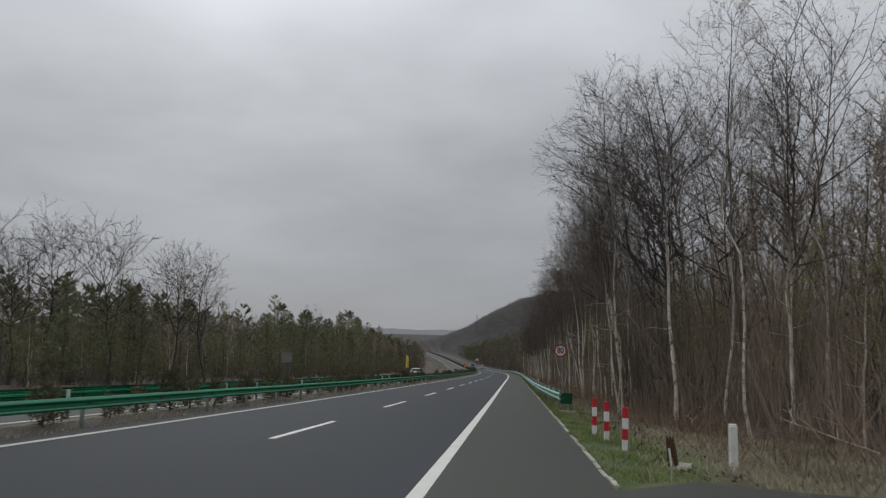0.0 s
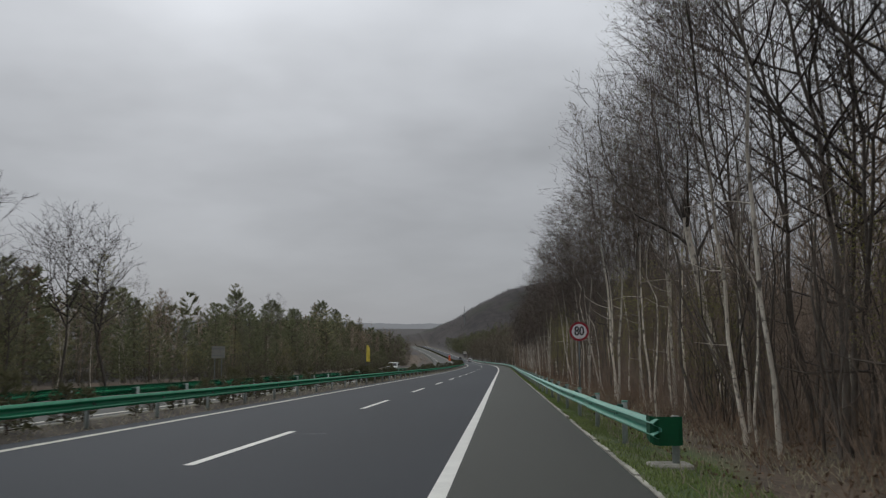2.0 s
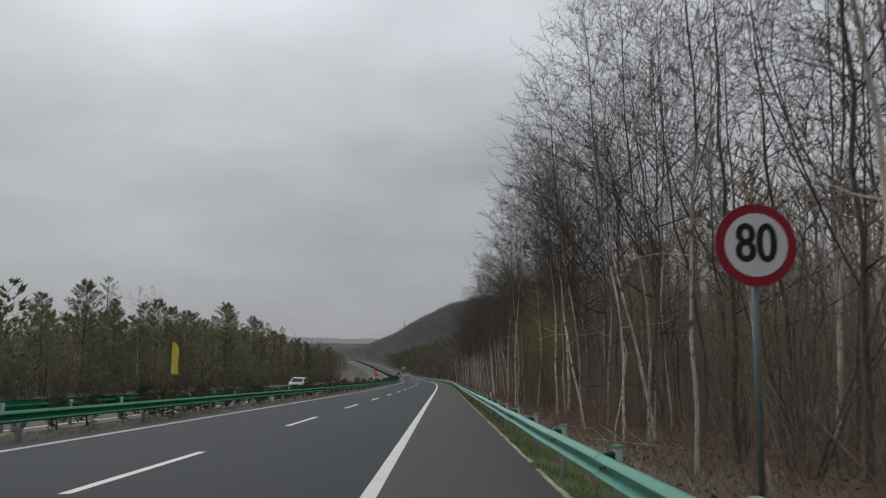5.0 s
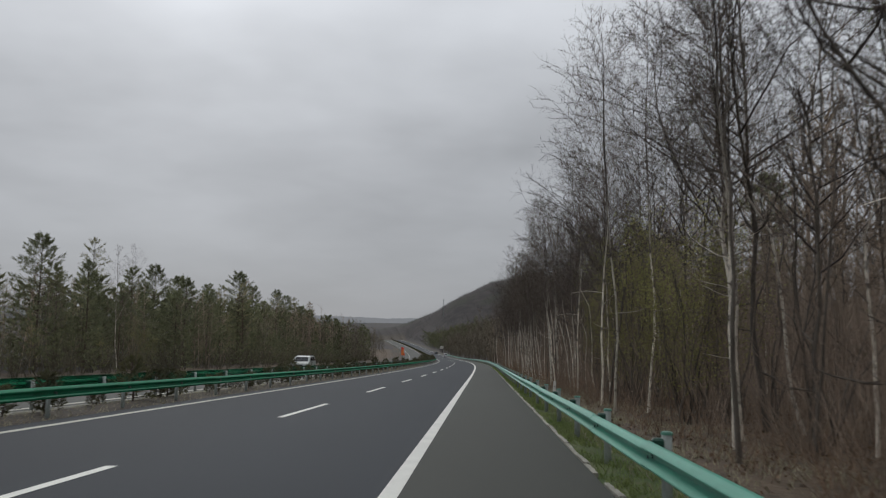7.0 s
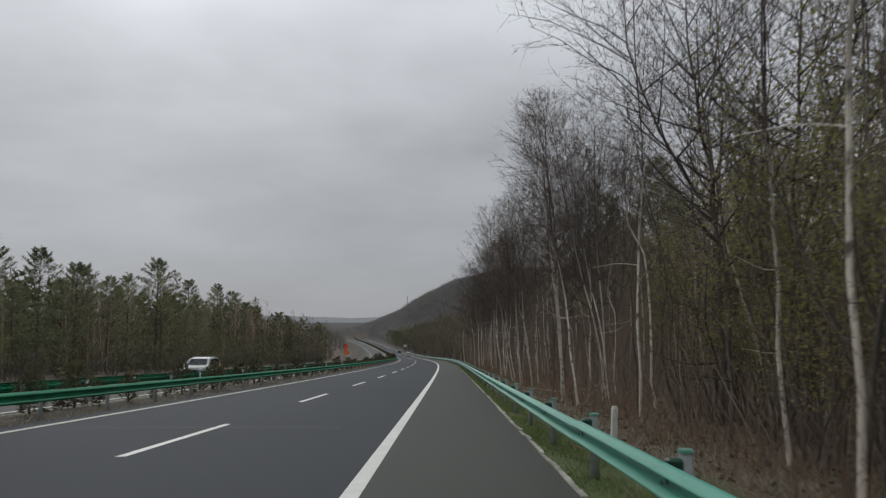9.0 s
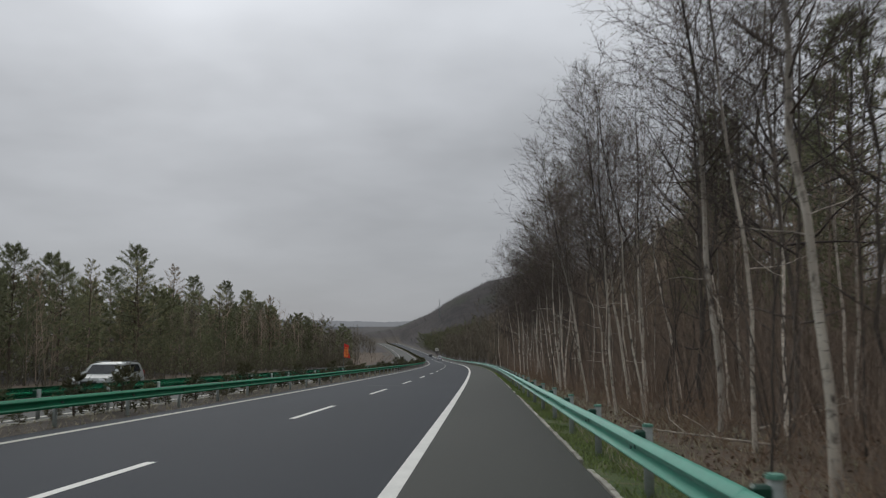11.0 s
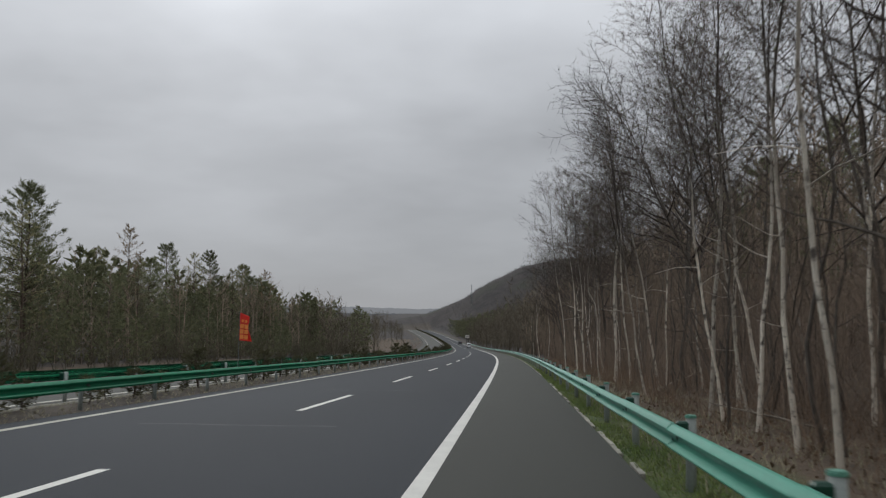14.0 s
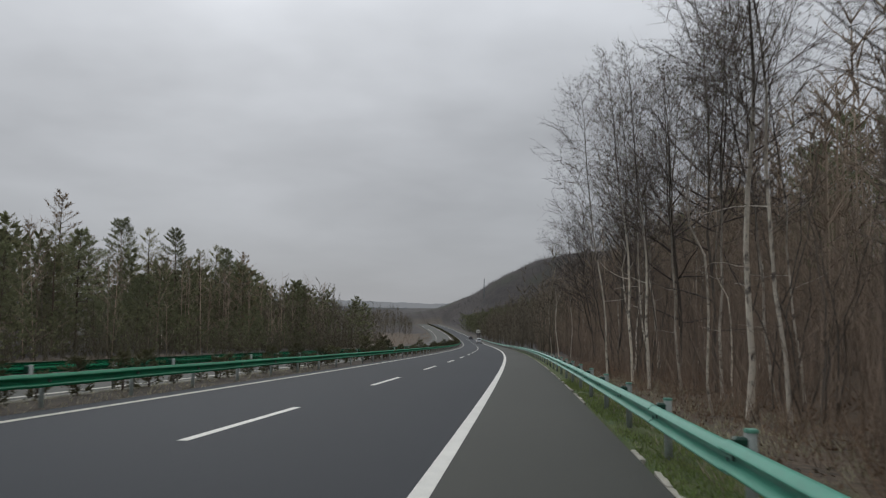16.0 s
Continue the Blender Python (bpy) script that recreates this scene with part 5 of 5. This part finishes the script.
for i in range(40):
    ss = pick.uniform(1, 34) if i < 16 else pick.uniform(30, 215)
    uu = pick.uniform(6.3, 9.5) + (1.6 if ss < 14 else 0)
    tree("thicket", ss, uu, pick.uniform(0.75, 1.1), (pick.uniform(-4, 4), pick.uniform(-6, 3)), pick.uniform(0, 360), which=(i % 4 if i < 4 else i % 2))
for i in range(38):
    ss = pick.uniform(80, 104) if i < 24 else pick.uniform(10, 76) if i < 31 else pick.uniform(150, 215)
    tree("thicket", ss, pick.uniform(6.4, 8.2), pick.uniform(0.85, 1.1) if i < 24 else pick.uniform(0.65, 0.95), (pick.uniform(-4, 4), pick.uniform(-4, 3)), pick.uniform(0, 360), which=(2 if i < 31 else 0) + i % 2)
for i in range(26):      # olive bushes at the edge of the left-hand wood
    tree("thicket", pick.uniform(36, 170), pick.uniform(-40, -33.5), pick.uniform(0.6, 0.9), turn=pick.uniform(0, 360), which=2 + i % 2)
for ss, uu, k, w in ((127, -40.5, 0.78, 0), (149, -48, 0.85, 1), (88, -36.5, 0.8, 2), (101, -38.5, 0.7, 0), (72, -35, 0.7, 1), (176, -46, 0.85, 2), (196, -44, 0.8, 1), (238, -44, 0.9, 0)):
    tree("white", ss, uu, k, (pick.uniform(-4, 4), pick.uniform(-4, 4)), which=w)
for ss, uu, k in ((152, 21, 1.0), (160, 23, 1.05), (168, 20, 0.98), (176, 22, 1.05), (186, 21, 1.0), (198, 23, 1.05), (130.5, 13.5, 0.95), (142.5, 13.0, 0.95), (149.5, 14.5, 0.95), (139.5, 16.5, 1.0), (156.5, 15.5, 0.9), (192, 18, 0.95), (204, 19, 1.0), (116, 20, 1.0),
                  (210, 25, 1.2), (216, 30, 1.25), (222, 23, 1.15), (229, 27, 1.2), (235, 20.5, 1.1), (242, 17.5, 1.02), (247, 24, 1.15), (255, 19, 1.0), (262, 25, 1.1), (226, 19, 0.95), (238, 31, 1.25)):
    tree("conifer", ss, uu, k)

# left-hand wood: tall bare trees, then pines and larches
for i, (x, y, k) in enumerate(((-36.1, 61.7, 0.86), (-33.3, 69.6, 0.78), (-30.6, 71.5, 0.74), (-40.4, 58.4, 0.86), (-38.5, 50.0, 0.84), (-34.2, 63.5, 0.70), (-42.5, 46.5, 0.9), (-37.0, 40.0, 0.86))):
    tree("tall", y, x, k, (pick.uniform(-3, 3), pick.uniform(-4, 4)), which=i % 4)
for s, u, k, kind, w in ((207, -42.0, 1.13, "conifer", 1), (278, -56.0, 1.42, "conifer", 0), (288, -51.7, 1.44, "conifer", 4), (331, -56.2, 1.48, "conifer", 2), (246, -46.7, 1.03, "conifer", 3), (261, -60.9, 1.18, "larch", 0),
                         (190, -40.1, 0.93, "larch", 1), (207, -53.0, 1.16, "conifer", 3), (269, -48.2, 1.20, "larch", 2), (229, -54.0, 1.16, "conifer", 0), (252, -52.0, 1.15, "larch", 0), (300, -47.0, 1.12, "conifer", 2),
                         (236, -44.0, 0.98, "larch", 1), (180, -47.0, 1.0, "conifer", 1), (166, -44.5, 0.96, "conifer", 0), (316, -50.0, 1.25, "conifer", 3), (150, -43.0, 0.92, "conifer", 4), (136, -41.0, 0.9, "conifer", 1), (171, -52.0, 1.05, "larch", 2)):
    tree(kind, s, u, k, which=w)


def left_height(s):
    return float(np.interp(s, [30, 90, 130, 184, 225, 255, 280, 320, 400, 480], [0.76, 0.90, 0.92, 0.94, 0.96, 1.02, 1.16, 1.20, 1.05, 0.9]))


s = 34.0
while s < 330:
    for row, (u0, u1) in enumerate(((-38, -34), (-45, -38), (-54, -45))):
        if pick.random() < (0.72, 0.82, 0.85)[row]:
            ss, uu = s + pick.uniform(-1.8, 1.8), pick.uniform(u0, u1) - float(np.interp(s, [80, 130, 220, 280], [0, 5, 6, 10]))
            r = pick.random()
            pine = np.interp(s, [40, 110, 180], [0.12, 0.46, 0.66])
            kind = "conifer" if r < pine else ("larch" if r < pine + 0.18 else ("thin" if r < 0.93 else "dusk"))
            if kind == "conifer" and (row == 2 or ss > 235):
                kind = "backpine"
            tree(kind, ss, uu, left_height(ss) * pick.uniform(0.62, 0.94), (pick.uniform(-2, 2), pick.uniform(-2, 2)))
    s += 4.8
for s, u, k in ((15.0, 10.6, 0.98), (20.6, 9.8, 1.0), (24.8, 8.6, 1.02), (29.5, 9.0, 1.05), (33.6, 8.6, 1.04), (78.4, 7.6, 1.05), (84.2, 8.3, 1.08), (90.6, 8.5, 1.08), (97.2, 8.0, 1.06), (104.5, 8.6, 1.03), (153.0, 8.8, 1.0), (172.0, 8.9, 1.0)):
    tree("dark", s, u, k * right_height(s), (pick.uniform(-3, 3), pick.uniform(-6, 1)))
tree("dark", 163.0, 8.6, 0.82, (2, -22.5), 0, 2)      # leans far out towards the road
for s, u in ((117.5, 8.4), (120.5, 7.7), (123.8, 8.6), (126.6, 7.4), (130.2, 8.2), (70.5, 7.2), (73.0, 8.3)):
    tree("dark", s, u, right_height(s), (pick.uniform(-3, 3), pick.uniform(-4, 2)))
for i, (s, u) in enumerate(((8.5, 11.6), (11.2, 12.8), (13.0, 10.8), (16.5, 12.0), (18.8, 9.6), (21.0, 11.2), (23.0, 9.8))):
    tree("dusk", s, u, 0.98 * right_height(s), (2, -2))
    tree("thicket", s + 1.2, u - 0.9, 0.9, (0, -3), 50 * i, which=2 + i % 2)
for key in proto:      # originals that found no place go
    for i, p in enumerate(proto[key]):
        if (key, i) not in used:
            for o in list(p.children):
                bpy.data.objects.remove(o)
            bpy.data.objects.remove(p)


# ---- woods behind, brush, grass: nobody could count them ----
def scatter(name, bases, scales, shapes, mat, label, category, seed):
    """Many low-detail plants joined in one mesh; shapes: arrays of vertices and triangles."""
    rng = np.random.default_rng(seed)
    items = []
    for p, k in zip(bases, scales):
        v, t = shapes[rng.integers(len(shapes))]
        a = rng.uniform(0, 6.28)
        lean = rng.normal(0, 0.035, 2)
        c, sn = math.cos(a), math.sin(a)
        w = np.column_stack([v[:, 0] * c - v[:, 1] * sn + lean[0] * v[:, 2], v[:, 0] * sn + v[:, 1] * c + lean[1] * v[:, 2], v[:, 2]]) * k + p
        items.append((w, t))
    v, t = merge(items)
    return tagged(new(name, mesh_of(name, v, t, mat)), label, category, kind="stuff")


def places(n, s0, s1, u0, u1, seed, sink=0.1, power=1.0):
    rng = np.random.default_rng(seed)
    s = s0 + (s1 - s0) * rng.uniform(0, 1, n) ** power
    u = rng.uniform(u0, u1, n)
    return on_road(s, u, ground_height(s, u) - sink), s, u


def spare_tree(seed, tall, r0, limbs, twigs, low, reach, fine):
    """A leafless tree of a few spikes, for woods seen from afar."""
    rng = np.random.default_rng(seed)
    base, tip, rad = [np.zeros(3) - [0, 0, 0.3]], [np.array([rng.normal(0, 0.5), rng.normal(0, 0.5), tall])], [r0]
    axis = tip[0]
    for i in range(limbs):
        t = rng.uniform(low, 0.93)
        a, up = rng.uniform(0, 6.28), radians(rng.uniform(30, 68))
        length = reach * rng.uniform(0.5, 1.1) * (1.25 - t)
        b = axis * t
        e = b + length * np.array([math.cos(a) * math.cos(up), math.sin(a) * math.cos(up), math.sin(up)])
        base.append(b), tip.append(e), rad.append(fine * 2.2)
        for _ in range(twigs):
            q = rng.uniform(0.2, 1)
            f = b + (e - b) * q
            g = (e - b) / length + rng.normal(0, 0.6, 3) + [0, 0, 0.2]
            base.append(f), tip.append(f + g * length * rng.uniform(0.2, 0.45)), rad.append(fine)
    return cones(base, tip, rad)


rough_birch = [spare_tree(600 + i, 13, 0.07, 15, 4, 0.10, 3.9, 0.019) for i in range(5)]
far_bare = [spare_tree(620 + i, 13, 0.11, 13, 5, 0.06, 3.4, 0.036) for i in range(4)]
hill_bare = [spare_tree(630 + i, 6, 0.06, 7, 2, 0.0, 4.5, 0.10) for i in range(3)]


def far_conifer(seed, size=1.0, tufts=4):
    w, n = conifer(seed, 13.0, 0.2, 3.6, 30, tufts, 0.08, 0.95 * size, 0.4, 0.24)
    return n


far_pine = [far_conifer(640 + i) for i in range(4)]
p, ss, uu = places(1550, 2, 300, 0, 1, 1, power=1.0)
uu = 11.5 + 42 * uu ** 1.9
p = on_road(ss, uu, ground_height(ss, uu) - 0.1)
scatter("woods_right", p, np.random.default_rng(2).uniform(0.72, 1.0, len(p)) * np.interp(ss, [10, 30, 42, 60, 72, 115, 140, 170], [0.9, 1.0, 0.82, 0.82, 0.95, 0.92, 0.88, 1.02]), rough_birch, WOODS, "dense bare wood behind the roadside birches", "woods", 3)
p, ss, uu = places(560, 255, 760, 5.5, 60, 4, power=1.25)
scatter("woods_far_right", p, np.random.default_rng(5).uniform(0.9, 1.5, len(p)) * np.interp(ss, [255, 320], [0.85, 1.0]), far_bare, WOODS_FAR, "brown bare woods along the distant highway", "woods", 6)
p, ss, uu = places(260, 420, 900, 26, 120, 44)
scatter("conifers_far_right", p, np.random.default_rng(5).uniform(0.6, 1.0, len(p)), far_pine, WOODS_GREEN, "dark conifers among the distant bare woods", "woods", 7)
p, ss, uu = places(400, 34, 380, -66, -37.5, 8)
scatter("woods_left", p, np.array([left_height(x) for x in ss]) * np.random.default_rng(9).uniform(0.7, 1.05, len(p)), rough_birch, WOODS, "bare wood behind the pines", "woods", 10)
p, ss, uu = places(260, 60, 390, -66, -44, 11)
scatter("conifers_left", p, np.array([left_height(x) for x in ss]) * np.random.default_rng(12).uniform(0.7, 1.0, len(p)), far_pine, WOODS_GREEN, "dark conifers deep in the left-hand wood", "woods", 13)
p, ss, uu = places(300, 310, 432, -80, -32, 14)
scatter("woods_far_left", p, np.random.default_rng(15).uniform(0.75, 1.1, len(p)), far_bare, WOODS_FAR, "bare trees at the end of the left-hand wood", "woods", 16)
p, ss, uu = places(110, 330, 432, -85, -35, 17)
scatter("conifers_far_left", p, np.random.default_rng(18).uniform(0.65, 1.05, len(p)), far_pine, WOODS_GREEN, "dark conifers at the end of the left-hand wood", "woods", 19)

p, ss, uu = places(190, 212, 330, 7.4, 24, 53)
scatter("woods_right_edge", p, np.random.default_rng(54).uniform(0.8, 1.12, len(p)), rough_birch, WOODS, "crowded bare trees where the right-hand wood goes on", "woods", 55)
p, ss, uu = places(230, 188, 300, 14, 36, 64)
scatter("woods_right_deep", p, np.random.default_rng(65).uniform(1.0, 1.32, len(p)), rough_birch, WOODS, "tall dense bare wood among the conifers", "woods", 66)
p, ss, uu = places(150, 590, 860, 7, 42, 56)
scatter("conifers_hill_foot", p, np.random.default_rng(57).uniform(0.65, 1.05, len(p)), far_pine, WOODS_GREEN, "dark green conifers at the foot of the hill", "woods", 58)
p, ss, uu = places(300, 262, 640, 5.0, 20, 47)
scatter("woods_far_edge", p, np.random.default_rng(48).uniform(0.75, 1.1, len(p)), far_bare, WOODS_FAR, "bare trees along the verge further down the highway", "woods", 49)

p, ss, uu = places(190, 36, 330, -46, -33.5, 50)
scatter("young_conifers_left", p, np.random.default_rng(51).uniform(0.22, 0.48, len(p)), [far_conifer(660 + i, 1.1, 3) for i in range(3)], WOODS_GREEN, "low young conifers at the foot of the left-hand wood", "woods", 52)

far_shrub = [conifer(720 + i, 1.5, 0.05, 0.8, 14, 4, 0.05, 0.45, 0.3, 0.3)[1] for i in range(3)]
p, ss, uu = places(900, 425, 1040, -10.1, -8.9, 61, 0.0)
scatter("median_shrubs_far", p, np.random.default_rng(62).uniform(0.32, 0.58, len(p)), far_shrub, SHRUB, "dark evergreen shrubs along the distant median", "shrubs", 63)

# wooded hill: low crowns over the slope
rng = np.random.default_rng(21)
p, ss, uu = places(3000, 690, 1150, 10, 140, 22)
scatter("hill_woods", p, rng.uniform(0.20, 0.38, len(p)), hill_bare, WOODS_HILL, "brown leafless woods on the distant hill", "woods", 23)


def brush(name, n, s0, s1, u0, u1, tall, seed, mat, label, r=0.009, stems=5, spread=0.35):
    """Thin leaning stems that crowd the floor of the wood."""
    rng = np.random.default_rng(seed)
    s = np.repeat(rng.uniform(s0, s1, n), stems) + rng.normal(0, 0.12, n * stems)
    u = np.repeat(u0 + (u1 - u0) * rng.uniform(0, 1, n) ** 1.3, stems) + rng.normal(0, 0.12, n * stems)
    b = on_road(s, u, ground_height(s, u) - 0.05)
    h = np.repeat(rng.uniform(tall[0], tall[1], n), stems) * rng.uniform(0.5, 1.1, n * stems)
    d = np.column_stack([rng.normal(0, spread, n * stems), rng.normal(0, spread, n * stems), np.ones(n * stems)])
    tip = b + d * h[:, None]
    items = [cones(b, tip, r)]
    for k in range(2):
        q = rng.uniform(0.3, 0.9, n * stems)[:, None]
        bb = b + (tip - b) * q
        items.append(cones(bb, bb + (d + np.clip(rng.normal(0, 0.45, d.shape), -0.8, 0.8)) * np.minimum(h * rng.uniform(0.15, 0.35, n * stems), 1.3)[:, None], r * 0.6))
    v, t = merge(items)
    return tagged(new(name, mesh_of(name, v, t, mat)), label, "undergrowth", kind="stuff")


brush("undergrowth_right", 2300, -4, 235, 5.7, 19, (1.2, 5.0), 31, BRUSH, "tangled leafless undergrowth below the birches")
brush("undergrowth_low", 2400, 0, 215, 4.7, 10, (0.25, 1.2), 32, LEAF, "low brown weeds at the foot of the trees", 0.007, 5, 0.5)
brush("saplings", 1500, 4, 235, 8.5, 20, (3.5, 8.5), 35, BRUSH, "crowded leafless saplings inside the wood", 0.014, 4, 0.13)
brush("saplings_further", 800, 205, 320, 7.6, 24, (3.5, 9.5), 36, BRUSH, "crowded leafless saplings further down the wood", 0.018, 5, 0.15)
brush("clearing_brush", 1100, 432, 760, -80, -22.5, (0.3, 1.1), 34, BRUSH, "low brown brush on the cleared slope", 0.04, 5, 0.6)
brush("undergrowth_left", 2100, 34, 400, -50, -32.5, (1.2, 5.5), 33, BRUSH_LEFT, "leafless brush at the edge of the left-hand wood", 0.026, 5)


def blades(name, n, s0, s1, u0, u1, tall, seed, mat, label, wide=0.009, hold=None):
    rng = np.random.default_rng(seed)
    s, u = rng.uniform(s0, s1, n), u0 + (u1 - u0) * rng.uniform(0, 1, n)
    if hold is not None:
        k = hold(s, u, rng)
        s, u = s[k], u[k]
        n = len(s)
    b = on_road(s, u, ground_height(s, u) - 0.01)
    h = rng.uniform(tall[0], tall[1], n)
    tip = b + np.column_stack([rng.normal(0, 0.45, n), rng.normal(0, 0.45, n), np.ones(n)]) * h[:, None]
    v, t = cones(b, tip, wide)
    return tagged(new(name, mesh_of(name, v, t, mat)), label, "grass", kind="stuff")


def clumped(s, u, rng):
    f = np.sin(s * 1.9 + 3 * np.sin(u * 2.1)) + np.sin(s * 0.63 + u * 1.3) + rng.normal(0, 0.7, len(s))
    return f > -0.8


blades("grass_verge", 85000, -2.5, 190, 2.49, 3.9, (0.03, 0.11), 41, GRASS, "short green spring grass on the verge", hold=clumped)
blades("dry_grass_verge", 30000, -2.5, 200, 2.9, 7.0, (0.05, 0.22), 42, DRY, "bleached dry grass between the green", hold=clumped)
blades("dry_weeds", 9000, -3.5, 9, 4.4, 8.0, (0.05, 0.20), 43, DRY, "pale heap of dead weeds beside the access", 0.010)
blades("median_grass", 9000, -10, 200, -10.4, -8.1, (0.04, 0.16), 44, DRY, "dry grass in the median strip", 0.012)
blades("opposite_verge_grass", 9000, 0, 260, -30, -21.6, (0.1, 0.35), 45, DRY, "dry grass beyond the opposite carriageway", 0.025)
rng = np.random.default_rng(46)
s, u = rng.uniform(-2, 205, 24000), 3.4 + 7 * rng.uniform(0, 1, 24000) ** 1.3
v, t = flakes(on_road(s, u, ground_height(s, u) + 0.01), 0.09, rng, -0.1)
tagged(new("leaf_litter", mesh_of("leaf_litter", v, t, LEAF)), "fallen brown leaves under the trees", "leaf litter", kind="stuff")


def fallen(s, u, length, turn, r, tilt, label="fallen pale branch on the forest floor"):
    rnd = np.random.default_rng(int(s * 10))
    n = 6
    pts = np.column_stack([np.linspace(0, length, n), np.cumsum(rnd.normal(0, 0.08, n)), np.linspace(0.05, 0.05 + tilt, n)])
    items = [tube_arrays(pts, np.linspace(r, r * 0.35, n), 6)]
    for k in (2, 3, 4):
        items.append(tube_arrays([pts[k], pts[k] + [0.35, rnd.normal(0, 0.3), 0.25], pts[k] + [0.7, rnd.normal(0, 0.5), 0.4]], [r * 0.4, r * 0.3, 0.006], 4))
    v, t = merge(items)
    ob = new("fallen_branch", mesh_of("fallen_branch", v, t, BIRCH_PLAIN))
    ob.matrix_world = stand(s, u, float(ground_height(s, u)), turn)
    tagged(ob, label, "branch", "fallen branches")


for q in ((118, 6.6, 3.0, 150, 0.03, 0.2), (122, 7.4, 3.4, 20, 0.035, 0.7), (112, 6.0, 2.4, 60, 0.025, 0.5), (9, 7.4, 2.6, 35, 0.028, 0.3), (3.5, 8.2, 2.2, 120, 0.026, 0.5), (58, 6.8, 2.4, 160, 0.025, 0.2),
          (84, 6.8, 2.8, 15, 0.03, 0.4), (151, 7.0, 3.0, 130, 0.03, 0.3), (14, 6.8, 2.2, 80, 0.025, 0.3), (168, 6.6, 2.6, 40, 0.03, 0.6)):
    fallen(*q)

p, ss, uu = places(420, 640, 1250, 0, 1, 64)
uu = -34 - 130 * uu ** 1.5
p = on_road(ss, uu, ground_height(ss, uu) - 0.1)
scatter("woods_distant_left", p, np.random.default_rng(65).uniform(0.7, 1.1, len(p)), far_bare, WOODS_FAR, "dark bare woods beyond the cleared slope", "woods", 66)

# median shrubs
shrub_protos = []
for i in range(4):
    a = conifer(700 + i, 0.95, 0.022, 0.42, 20, 12, 0.08, 0.17, 0.4, 0.16)
    shrub_protos.append(a)
shrub_obs = []
rs = random.Random(17)
s = -8.0
while s < 430:
    if s < 175:
        tall, gap = rs.uniform(0.5, 0.95) if rs.random() < 0.94 else rs.uniform(1.1, 1.4), rs.uniform(0.9, 2.2)
    else:
        tall, gap = rs.uniform(0.65, 1.15), rs.uniform(1.3, 2.2)
    u = -9.5 + rs.uniform(-0.25, 0.25)
    m = stand(s, u, float(ground_height(s, u)), rs.uniform(0, 360), tall / 0.95)
    if len(shrub_obs) < 4:
        ob = plant("median_shrub", shrub_protos[len(shrub_obs)], (PINE_BARK, SHRUB), "small dark evergreen shrub in the median strip", "shrub", "shrubs of the median")
        ob.matrix_world = m
        shrub_obs.append(ob)
    else:
        copy_thing(shrub_obs[rs.randrange(4)], m)
    s += gap

mast()
